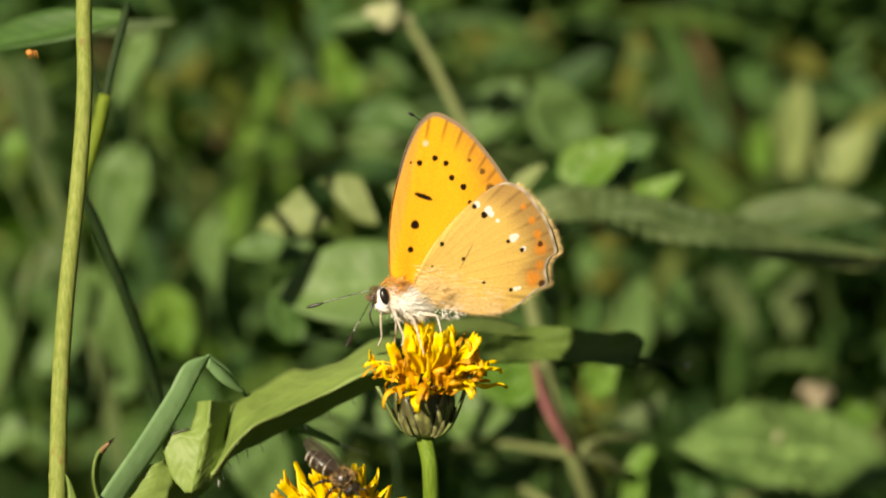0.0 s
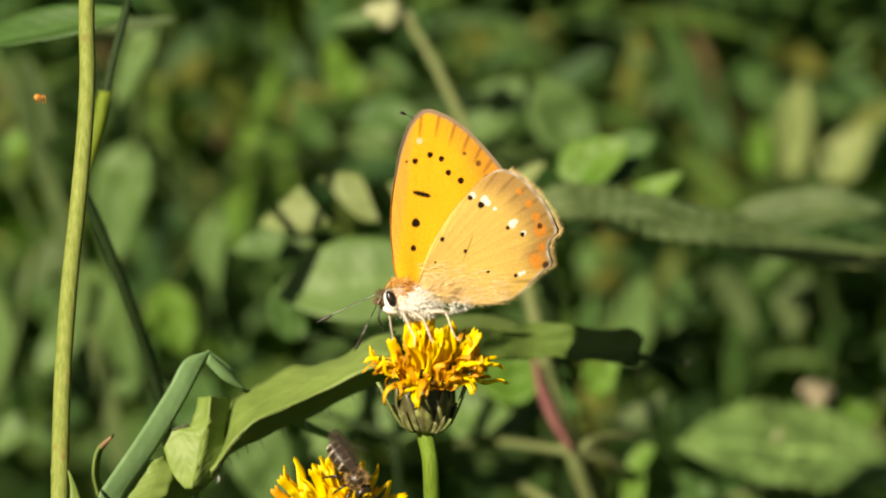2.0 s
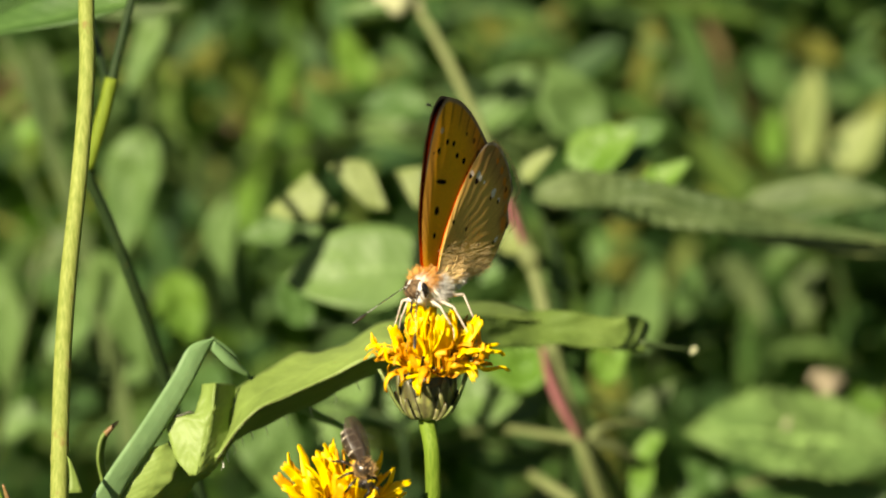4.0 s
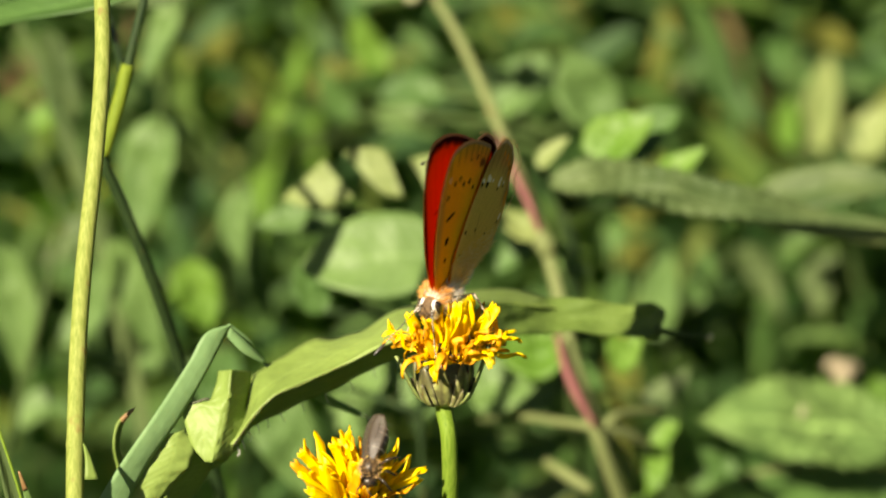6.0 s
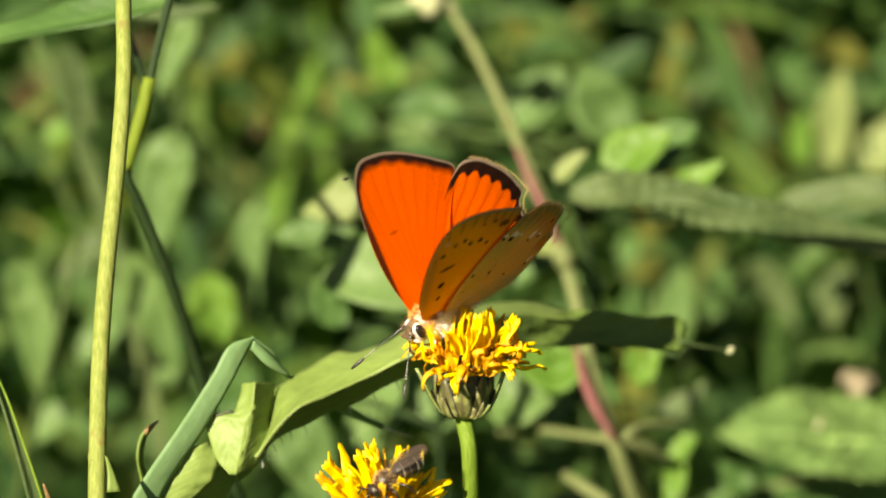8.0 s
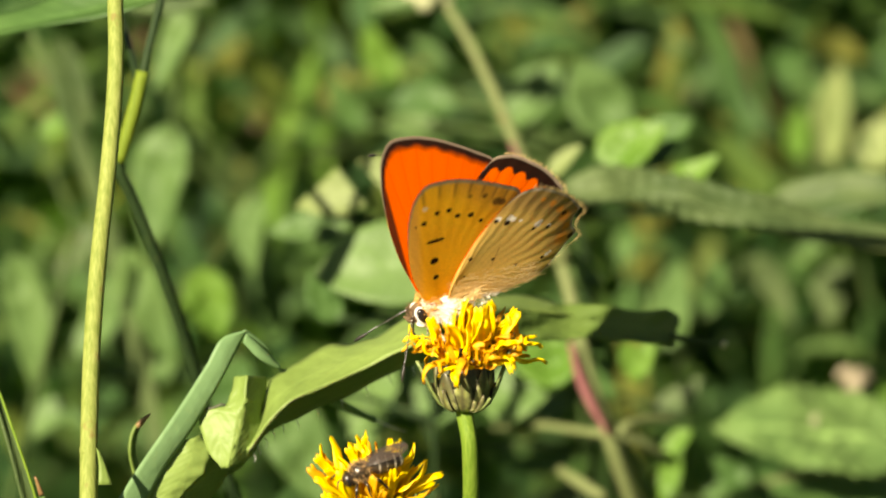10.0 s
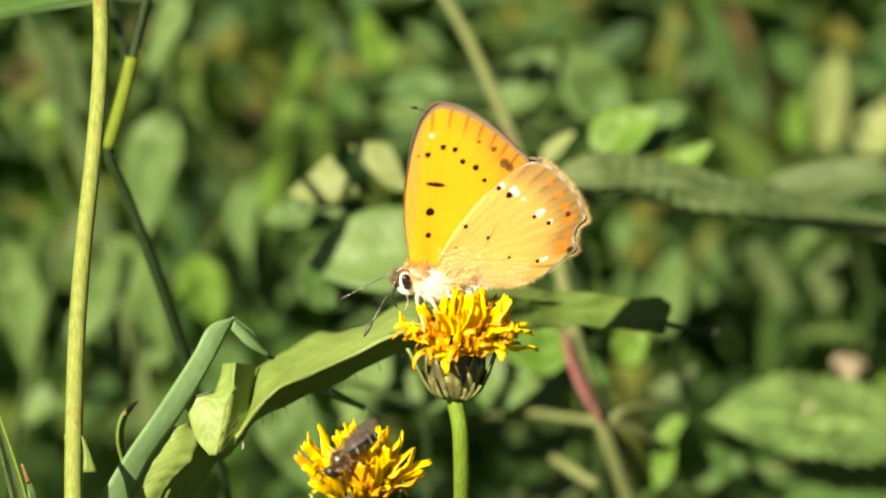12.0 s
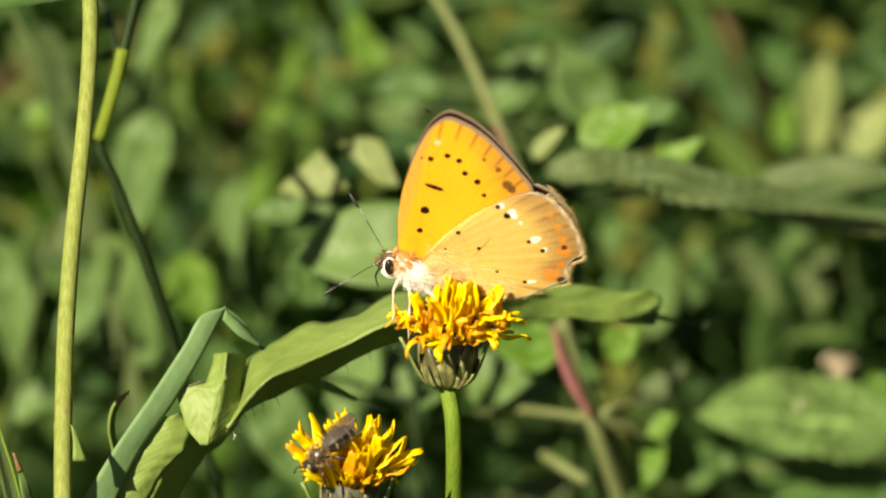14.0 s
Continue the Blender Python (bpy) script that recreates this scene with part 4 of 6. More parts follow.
def bent_blade():
    l = [mm(-25.6, 6.3, 346.6), mm(-27.3, 5, 344), mm(-30.4, 1.8, 339.7), mm(-34.1, -1.6, 334.8), mm(-38.2, -5.3, 328.5)]
    r = [mm(-23.6, 7.2, 346.4), mm(-25.4, 5.8, 343), mm(-28.3, 3, 338.5), mm(-31.6, 0.3, 334.1), mm(-34.7, -3.4, 327.9)]
    tip = mm(-23.3, 7.4, 347.1)
    base = foot(l[-1], -20, 40)
    ob = thing("bent_grass_blade", base, "wide blue-green grass blade with a folded tip", "grass")
    part("blade", loft([[tip] + l + [base], [p.lerp(q, 0.5) - mm(0, 0.2, 0) for p, q in zip([tip] + l, [tip] + r)] + [base + mm(2.5, 0.5, 0)], [mm(-23.3, 7.4, 347)] + r + [base + mm(5, 0, 0)]], 60, 7), M_BLADE, ob)
    edge = [mm(-23.3, 7.4, 347.1), mm(-21.5, 8.5, 345.3), mm(-20.2, 10.8, 342.4), mm(-17.4, 13.2, 339.8), mm(-14, 14.7, 337.7), mm(-10.5, 16.2, 335.3)]
    crease = [mm(-23.7, 9.1, 345.6), mm(-22.1, 12.1, 343.4), mm(-20.3, 14.1, 341.3), mm(-17.7, 16.9, 338.1), mm(-14.4, 18.4, 335.9), mm(-10.6, 18, 334.5)]
    upper = [mm(-23.4, 7.2, 346.8), mm(-21.7, 7.7, 345), mm(-20.1, 8.9, 342.9)]
    inner = [mm(-23.7, 7, 345.9), mm(-22.3, 7.1, 344.3), mm(-20.3, 8.4, 342.7)]
    part("folded_tip", loft([edge, crease], 40, 5), M_BLADE, ob, "tip folded over and hanging behind the leaf")
    part("folded_edge", loft([upper, inner], 20, 3), M_BLADE, ob, "pale edge of the folded tip")
    part("bristle", tube([mm(-10.8, 20.9, 333.8), mm(-9.2, 21.2, 333), mm(-7.5, 21.6, 332.3)], (0.07, 0.05, 0.02), 8, 5), M_EYE_RING, ob, "fine pale hair at the tip")


bent_blade()


def lance_leaf():
    base_end = mm(-25.7, 4.9, 331.8)
    base = foot(base_end, -10, 70)
    ob = thing("lance_leaf", base, "long light green lance leaf, wavy, with rolled margin", "leaf")
    top = [mm(-4.8, 16.1, 346.8), mm(-7.7, 14.9, 346.2), mm(-10.8, 13.5, 344.7), mm(-13.1, 12.8, 344.2), mm(-15.1, 12.3, 344.2), mm(-17.9, 11, 343.1), mm(-20.2, 9.6, 341.9), mm(-22, 10.3, 340.3), mm(-22.5, 10.7, 338.3), mm(-22.9, 8.2, 336.7), mm(-23.2, 4.8, 335.6)]
    mid = [mm(-4.8, 9.9, 346.5), mm(-7.6, 9.7, 346), mm(-10.4, 8.9, 344.8), mm(-13.3, 8, 343.5), mm(-15.8, 7.8, 342.7), mm(-18.6, 6.9, 341.5), mm(-20.3, 6.2, 340.5), mm(-21.2, 6.4, 339.3), mm(-21.9, 6.5, 337.8), mm(-22.6, 5.1, 336.4), mm(-23.2, 3.8, 335.6)]
    fold = [mm(-4.7, 6.7, 346.3), mm(-7.6, 6.4, 345.4), mm(-10.4, 6.1, 344), mm(-13.2, 5.7, 342.8), mm(-16, 4.9, 341.7), mm(-18.6, 4.2, 340.7), mm(-20, 3.9, 339.6), mm(-21, 3.6, 338.5), mm(-21.8, 3.8, 337.3), mm(-22.5, 4, 336.2), mm(-23, 3.8, 335.5)]
    low = [mm(-4.8, 12.9, 342.4), mm(-7.7, 12.7, 341.6), mm(-10.5, 11.8, 340.5), mm(-13.3, 11, 339.1), mm(-16.2, 10.2, 338.1), mm(-18.7, 9.4, 337.1), mm(-20.1, 8.3, 336.8), mm(-21.2, 7.1, 336.4), mm(-22, 5.9, 335.8), mm(-22.6, 5.2, 335.1), mm(-23.2, 4.6, 334.7)]
    part("blade", loft([top, mid, fold], 60, 10, wavy=0.25), M_LEAF, ob)
    part("margin", tube([p - mm(0, 0.12, 0) for p in fold], (0.01, 0.02, 0.03, 0.06), 60, 6), M_CORE, ob, "thin browned margin")
    part("rolled_margin", loft([fold, low], 60, 6, wavy=0.15, seed=4.0), M_LEAF, ob, "downturned half of the blade")
    left = [mm(-24.6, 6.3, 342.5), mm(-24.9, 5.3, 341), mm(-25.4, 4.7, 340), mm(-26.9, 4.6, 339.7), mm(-28, 4.5, 339.6), mm(-27.7, 3.5, 337.5), mm(-27, 2.8, 335.6), mm(-25.7, 2.3, 334.2)]
    crease = [mm(-23.2, 4.8, 343.1), mm(-23.3, 4.2, 341.9), mm(-23.4, 3.7, 340.7), mm(-23.6, 3.5, 340), mm(-23.8, 3.3, 339), mm(-24.1, 2.9, 337.6), mm(-24.5, 2.5, 336.2), mm(-25.1, 2.2, 334.2)]
    deep = [mm(-21.3, 8.4, 341.9), mm(-21.4, 7.9, 340.6), mm(-21.6, 7.5, 339.6), mm(-21.7, 7.3, 338.9), mm(-21.6, 7, 337.6), mm(-21.8, 6.3, 336.4), mm(-22.4, 5.3, 335.1), mm(-23.6, 4.2, 334)]
    part("lobe", loft([left, [a.lerp(b, 0.5) + mm(0, 0.1, 0) for a, b in zip(left, crease)], crease], 44, 9, wavy=0.14, seed=2.0), M_LEAF, ob, "upright lobe at the leaf base")
    part("lobe", loft([crease, deep], 40, 7, wavy=0.15, seed=3.0), M_LEAF, ob, "folded-back lobe at the leaf base")
    hid = [mm(-29.4, 2.8, 337), mm(-30.6, 2, 335.6), mm(-31.6, 0.9, 334), mm(-33.1, -0.4, 331.6), mm(-34.8, -1.5, 328.8)]
    rim = [mm(-27.8, 4, 337.2), mm(-26.8, 3.4, 335.7), mm(-27.3, 2.6, 333.7), mm(-29.1, 1.4, 332.1), mm(-30.9, 0, 329.2)]
    part("lobe", loft([hid, [a.lerp(b, 0.5) - mm(0, 0.5, 0) for a, b in zip(hid, rim)], rim], 30, 9, wavy=0.25, seed=6.0), M_LEAF, ob, "lower lobe at the leaf base")
    part("lobe", loft([[mm(-26.8, 3.6, 335.7), mm(-27.3, 2.7, 333.6), mm(-29, 1.6, 332.1), mm(-30.8, 0.2, 329.1)], [mm(-24.9, 6.8, 333.2), mm(-25.9, 7.7, 330.9), mm(-27.3, 6.7, 329.1), mm(-28.9, 5.4, 326.2)]], 24, 6), M_LEAF, ob, "folded-back lower lobe")
    part("dry_edge", tube([mm(-27.9, 4.4, 339.6), mm(-26.6, 4.5, 339.8), mm(-25.5, 4.6, 340.1), mm(-25.2, 4.6, 339.8)], (0.12, 0.16, 0.14, 0.05), 10, 6), M_BRACT_DARK, ob, "dark dry edge of the lobe")
    part("midrib", tube([mm(-23.2, 6.8, 334.4), mm(-24.7, 8.6, 332.3), base_end + mm(0, 4, 0), base_end.lerp(base, 0.5), base], (0.25, 0.4, 0.6, 1.0), 24, 8), M_LEAF, ob)
    for k in range(11):
        root = spline(low, 60)[4 + 5 * k]
        part("hair", tube([root, root + mm(0.15 + 0.1 * (k % 3), -0.3, -0.55), root + mm(0.1 + 0.2 * (k % 2), -0.5, -0.95)], (0.06, 0.04, 0.01), 5, 4), M_EYE_RING, ob, "tiny pale hair")
    # far half behind the flower
    back = [mm(-5.4, 19, 345.9), mm(-1.4, 24.1, 345.5), mm(2.1, 28.1, 344.9), mm(5, 30.9, 344.1), mm(7.7, 32.7, 342.9), mm(10.4, 33.4, 341.7), mm(12.7, 33.3, 341.4)]
    ridge = [mm(-5.4, 13.8, 345.8), mm(-1.4, 17.9, 345.7), mm(2.1, 22.8, 344.8), mm(5, 26.7, 343.7), mm(7.7, 29, 342.8), mm(10.3, 31.4, 341.9), mm(12.7, 32.3, 341.5)]
    part("far_blade", loft([back, ridge], 30, 5), M_LEAF, ob)
    r2 = [mm(-5.4, 13.8, 345.8), mm(-1.4, 17.9, 345.7), mm(2.1, 22.8, 344.8), mm(5.6, 27.6, 343.4), mm(9.23, 31.75, 343.25), mm(13.31, 32.62, 342.65), mm(17.22, 33.47, 341.94), mm(19.72, 34.46, 341.79), mm(20.69, 35.21, 340.72)]
    b2 = [mm(-5.4, 12.6, 343.7), mm(-1.4, 16.6, 343.1), mm(2.1, 21.5, 342.1), mm(5.8, 26.3, 340.6), mm(9.2, 28.8, 340.2), mm(11.8, 29.7, 339.9), mm(15.4, 30.6, 339.4), mm(18.7, 31.5, 338.8), mm(20.3, 32, 338.9)]
    part("leaf_tip", tube([mm(19.98, 32.33, 339.63), mm(22.86, 33.64, 338.72), mm(25.41, 35.49, 337.89)], (0.35, 0.2, 0.12), 12, 7), M_LEAF_DULL, ob, "thin dark drawn-out tip")
    part("leaf_tip", egg(mm(25.64, 35.47, 337.83), (0.5, 0, 0.6), 1.0, 0.7), M_BUD, ob, "pale end of the tip")
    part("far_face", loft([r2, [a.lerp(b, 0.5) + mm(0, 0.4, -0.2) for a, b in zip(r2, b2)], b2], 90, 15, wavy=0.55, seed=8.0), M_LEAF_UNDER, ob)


lance_leaf()


def curled_leaf():
    p = [mm(-33, 5.3, 338.8), mm(-34.4, 5, 337.6), mm(-34.9, 4.4, 335.6), mm(-34.5, 4.7, 332.7), mm(-33.7, 5.5, 327.9)]
    q = [mm(-33, 5.3, 338.8), mm(-34.1, 5.8, 337), mm(-34.5, 6.3, 335), mm(-34, 6.6, 332.1), mm(-33, 7.4, 327.3)]
    base = foot(p[-1], 5, 40)
    ob = thing("curled_leaf", base, "small curled green leaf with a reddish dry tip", "leaf")
    part("blade", loft([p + [base], q + [base + mm(1, 0, 0)]], 30, 4), M_LEAF, ob)
    part("tip", loft([[mm(-32.9, 5.1, 339), mm(-33.6, 5, 338.5), mm(-34.3, 4.8, 337.8)], [mm(-32.9, 5.1, 338.9), mm(-33.4, 5.1, 338.2), mm(-34.1, 5.3, 337.2)]], 8, 3), M_RED_TIP, ob, "dry red-brown tip")


curled_leaf()


def leaning_blade():
    l = [mm(-50.4, -0.9, 348.8), mm(-48.4, -2.1, 344.4), mm(-46.8, -3.4, 339.5), mm(-45.4, -3.9, 333.9), mm(-43.9, -3.9, 326.3)]
    r = [mm(-50.3, -0.9, 348.8), mm(-47.9, -1.2, 344.1), mm(-46, -2.5, 339.2), mm(-44.3, -2.9, 333.9), mm(-42.4, -2.9, 326)]
    base = foot(l[-1], 25, 45)
    ob = thing("leaning_grass_blade", base, "dark green grass blade leaning at the edge", "grass")
    part("blade", loft([l + [base], [p.lerp(q, 0.5) + mm(0, 0.4, 0) for p, q in zip(l, r)] + [base + mm(1.5, 0, 0)], r + [base + mm(3, 0, 0)]], 40, 6), M_LEAF_DULL, ob)
    part("edge_rib", tube(r + [base + mm(3, 0, 0)], (0.12, 0.16, 0.16, 0.3), 40, 6), M_STALK, ob, "lighter green margin of the blade")


leaning_blade()


def small_dry_leaf():
    p = [mm(-43.8, -4.6, 335), mm(-43.5, -4.1, 333.1), mm(-43, -4.6, 331.2), mm(-42.4, -3.6, 327.4)]
    q = [mm(-43.7, -4.6, 335), mm(-42.9, -4.1, 333.1), mm(-42.2, -3.6, 330.9), mm(-41.6, -2.6, 327.1)]
    base = foot(p[-1], 5, 40)
    ob = thing("small_pointed_leaf", base, "small pointed leaf with a dry reddish tip", "leaf")
    part("blade", loft([p + [base], q + [base + mm(1, 0, 0)]], 30, 5), M_LEAF_PALE, ob)
    part("tip", loft([[mm(-43.9, -4.8, 335.3), mm(-43.7, -4.5, 334.2), mm(-43.5, -4.3, 333.2)], [mm(-43.7, -4.8, 335.3), mm(-43.3, -4.5, 334.1), mm(-43, -4.2, 333.3)]], 8, 3), M_RED_TIP, ob, "dry red-brown tip")


small_dry_leaf()

# ---- flowers ----
def floret_mesh(name, length, width, lean, curl, twist, seed, material, crumple=0.5):
    """A strap-shaped floret: rises along z, bends outward to x; a channel with a toothed end. Millimetres in, metres out."""
    rows, cols = 12, 4
    verts, faces = [], []
    rng = random.Random(seed)
    wob = rng.uniform(-0.4, 0.4)
    c = Vector((0, 0, 0))
    ang = lean
    for layer in (0, 1):
        c = Vector((0, 0, 0))
        for k in range(rows + 1):
            s = k / rows
            ang = lean + curl * s ** 2.2
            t = Vector((math.sin(ang), wob * 0.4 * math.sin(s * 4), math.cos(ang))).normalized()
            if k:
                c = c + t * length / rows + Vector((math.sin(s * 9 + seed), math.cos(s * 8 + seed * 2), 0)) * 0.07 * crumple
            side = Matrix.Rotation(twist * s, 3, t) @ Vector((0, 1, 0))
            nr = side.cross(t)
            w = width * (0.45 + 0.55 * min(1, s * 1.8)) * (1.0 if s < 0.9 else 0.82)
            for j in range(cols + 1):
                x = 2 * j / cols - 1
                tooth = 0.35 * (j % 2) if k == rows else 0.0
                deep = (0.40 - 0.30 * s) * width * (x * x - 0.5)
                p = c + side * x * w / 2 * (1 + 0.07 * crumple * math.sin(s * 14 + seed + x)) + nr * (deep + 0.05 * crumple * math.sin(s * 11 + x * 2 + seed) - layer * 0.09) + t * tooth
                verts.append(tuple(p / 1000))
    n = (rows + 1) * (cols + 1)
    for k in range(rows):
        for j in range(cols):
            a = k * (cols + 1) + j
            faces += [(a, a + 1, a + cols + 2, a + cols + 1), (a + n, a + cols + 1 + n, a + cols + 2 + n, a + 1 + n)]
        for j in (0, cols):
            a = k * (cols + 1) + j
            faces.append((a, a + cols + 1, a + cols + 1 + n, a + n) if j == 0 else (a, a + n, a + cols + 1 + n, a + cols + 1))
    for j in range(cols):
        a = rows * (cols + 1) + j
        faces.append((a, a + 1, a + 1 + n, a + n))
    me = bpy.data.meshes.new(name)
    me.from_pydata(verts, [], faces)
    me.polygons.foreach_set("use_smooth", [True] * len(me.polygons))
    me.materials.append(material)
    return me


def bract_shape(center, az, prof, width, proud, spread=0.0):
    """A narrow scale of the cup below the florets, following the cup's profile (radius, height) in mm."""
    rows = 9
    out = Vector((math.cos(az), math.sin(az), 0))
    side = Vector((-math.sin(az), math.cos(az), 0))
    verts, faces, uvs = [], [], []
    for k in range(rows + 1):
        s = k / rows
        r = lerp_list([p[0] for p in prof], s) + proud + spread * s * s
        z = lerp_list([p[1] for p in prof], s)
        w = width * (math.sin(math.pi * (0.16 + 0.84 * s)) ** 0.7 if s < 1 else 0.05)
        for x, h in ((-1, 0.0), (-0.45, 0.10), (0, 0.22), (0.45, 0.10), (1, 0.0)):
            verts.append(center + (out * (r + h) + side * x * w / 2 + Vector((0, 0, z))) / 1000)
            uvs.append((s, x * 0.5 + 0.5))
        verts.append(center + (out * (r - 0.25) + Vector((0, 0, z))) / 1000)
        uvs.append((s, 0.5))
    for k in range(rows):
        for j in range(6):
            b = (j + 1) % 6
            faces.append((k * 6 + j, k * 6 + b, (k + 1) * 6 + b, (k + 1) * 6 + j))
    faces.append(tuple(range(rows * 6, rows * 6 + 6)))
    return verts, faces, uvs


CUP = [(1.35, -4.5), (1.95, -4.1), (2.4, -3.2), (2.65, -2.1), (2.75, -0.9), (2.7, 0.3)]


def flower(place, stem, label, seed, fresh):
    """A yellow composite flower: stem, cup of scales and strap florets. place: the top of the cup."""
    rng = random.Random(seed)
    base = stem[-1]
    ob = thing("yellow_flower", base, label, "flower", "yellow flowers")
    part("stem", tube([place - mm(0, 0, 3.9), place - mm(0, 0, 5.0)] + stem, (1.15, 0.86, 0.80, 0.8, 0.82, 0.85, 0.9, 1.0), 48, 12, 0.04), M_STALK, ob)
    ring = [place + mm(math.cos(2 * math.pi * j / 20) * r, math.sin(2 * math.pi * j / 20) * r, z)
            for r, z in [(0.3, -4.5)] + CUP + [(2.1, 0.8), (0.2, 1.1)] for j in range(20)]
    faces = [(k * 20 + j, k * 20 + (j + 1) % 20, (k + 1) * 20 + (j + 1) % 20, (k + 1) * 20 + j) for k in range(len(CUP) + 2) for j in range(20)]
    cup = part("involucre", (ring, faces), M_BRACT_DARK, ob, "dark cup below the florets")
    for i in range(9):
        az = 2 * math.pi * i / 9 + rng.uniform(-0.1, 0.1) - 1.6
        hi = rng.uniform(-0.5, 0.4)
        part("bract", bract_shape(place, az, [(r, z + hi * (z + 4.6) / 4.8) for r, z in CUP], rng.uniform(2.0, 2.5), -0.02 + 0.16 * (i % 2)), M_BRACT, cup)
    for i in range(5):
        az = 2 * math.pi * (i + 0.3) / 5 + rng.uniform(-0.2, 0.2)
        top = rng.uniform(0.35, 0.55)
        part("bract", bract_shape(place, az, [(r, -4.6 + (z + 4.6) * top) for r, z in CUP], rng.uniform(0.8, 1.2), 0.22, rng.uniform(0.1, 0.5)), M_BRACT, cup)
    for az, sp, hi in ((-0.22, 1.5, 1.5), (3.30, 1.7, 0.2), (-0.9, 0.9, -2.8)):
        prof = [(r, -4.4 + (z + 4.4) * (4.6 + hi) / 4.6) for r, z in CUP]
        part("loose_bract", bract_shape(place, az, prof, 1.5 if hi > 0 else 0.7, 0.35, sp), M_BRACT_LEAFY, ob, "bract standing off the cup")
    core = []
    for a in range(44):
        q = 0.35 + 0.65 * rng.random()
        w = a * 2.4
        core.append(tube([place + mm(2.2 * math.cos(w) * q, 2.2 * math.sin(w) * q, 0.1), place + mm(2.75 * math.cos(w + 0.2) * q, 2.75 * math.sin(w + 0.2) * q, rng.uniform(1.0, 2.2))], (0.32, 0.2), 4, 5))
    part("withered_core", joined(*core), M_CORE, ob, "dark shrivelled floret bases")

    def put_florets(count, kinds, r0, r1, lean, spread, turn, azs=None):
        for i in range(count):
            f = (i + 0.5) / count
            az = rng.choice(azs) + rng.gauss(0, 0.25) if azs else i * 2.39996 + rng.uniform(-0.35, 0.35)
            r = r0 + (r1 - r0) * f ** 0.6
            fl = new("floret", kinds[int(rng.random() * len(kinds))])
            fl.parent = ob
            tilt = lean[0] + (lean[1] - lean[0]) * f + rng.gauss(0, spread)
            fl.matrix_basis = (Matrix.Translation(place - base + mm(r * math.cos(az) + (0.0 if fresh else 0.45), r * math.sin(az), 0.3)) @ Matrix.Rotation(az + rng.gauss(0, turn), 4, "Z")
                               @ Matrix.Rotation(radians(tilt), 4, "Y") @ Matrix.Rotation(rng.gauss(0, 0.4), 4, "Z") @ Matrix.Scale(rng.uniform(0.86, 1.1), 4))

    def kind(count, length, width, curl, twist, crumple, old):
        out = []
        for k in range(count):
            m = M_PETAL_OLD if rng.random() < old else M_PETAL
            out.append(floret_mesh("floret", rng.uniform(*length), rng.uniform(*width), 0.03, rng.uniform(*curl), rng.uniform(-twist, twist), k + seed, m, crumple))
        return out

    if fresh:
        put_florets(64, kind(16, (4.6, 6.6), (0.75, 1.2), (-0.5, 0.7), 1.2, 1.0, 0.05), 0.2, 2.4, (2, 42), 8, 0.3)
        put_florets(24, kind(8, (3.2, 5.0), (0.6, 0.9), (-0.3, 1.6), 1.8, 1.8, 0.35), 1.6, 2.6, (30, 66), 12, 0.4)
    else:
        put_florets(30, kind(12, (4.6, 6.3), (0.85, 1.3), (-0.7, 1.1), 1.0, 1.0, 0.05), 0.1, 2.2, (0, 24), 8, 0.6)
        put_florets(74, kind(20, (3.6, 5.6), (0.32, 0.62), (-1.6, 1.8), 2.4, 2.8, 0.6), 1.7, 2.5, (28, 70), 10, 0.6)
        put_florets(10, kind(8, (4.6, 5.6), (0.65, 0.95), (1.5, 2.4), 0.8, 1.2, 0.3), 1.7, 2.4, (26, 42), 8, 0.4)
        put_florets(4, kind(6, (4.2, 5.2), (0.5, 0.8), (1.6, 2.6), 0.8, 1.2, 0.4), 2.2, 2.5, (40, 70), 8, 0.3, (-1.2, -1.9, -2.4, -0.7))
    return ob


P1 = mm(-1.75, -3.6, 346.7)
S1 = [mm(-1.35, -4.7, 339.6), mm(-1.15, -4.4, 335.7), mm(-1.15, -2.7, 330.6), mm(-1.4, 8, 312.7)]
FLOWER = flower(P1, S1 + [foot(S1[-1], 4, 60)], "half withered yellow composite flower on a thin green stem", 3, False)
P2 = mm(-10.6, -8.2, 333.2)
S2 = [mm(-10.4, -5.1, 325.5), mm(-9.9, 3.3, 314.4), mm(-8.5, 22.4, 289)]
FLOWER_LOW = flower(P2, S2 + [foot(S2[-1], 10, 60)], "fresh yellow composite flower with upright strap florets", 11, True)


# ---- butterfly ----
# body space, in millimetres: x to the head, y to its left, z up; a wing stands in the xz plane
FORE = [(1.2, 1.2), (3.02, 1.87), (4.0, 4.6), (4.5, 8.39), (4.42, 11.68), (3.9, 15.57), (3.1, 17.75), (2.04, 18.85), (0.01, 18.6), (-2.17, 17.55), (-4.35, 15.92), (-6.21, 14.25), (-7.8, 12.5), (-5.6, 9.2), (-2.5, 4.4)]
HIND = [(1.22, 1.3), (0.45, 4.05), (-1.39, 7.48), (-3.78, 10.51), (-5.91, 12.42), (-7.29, 13.09), (-9.03, 12.74), (-10.97, 11.22), (-12.44, 9.58), (-13.3, 8.02), (-13.7, 6.89), (-12.98, 6.2), (-12.75, 4.96), (-13.1, 3.7), (-12.05, 3.0), (-10.38, 1.45), (-8.86, 0.4), (-6.37, -0.15), (-3.54, -0.1), (-1.0, 0.5)]
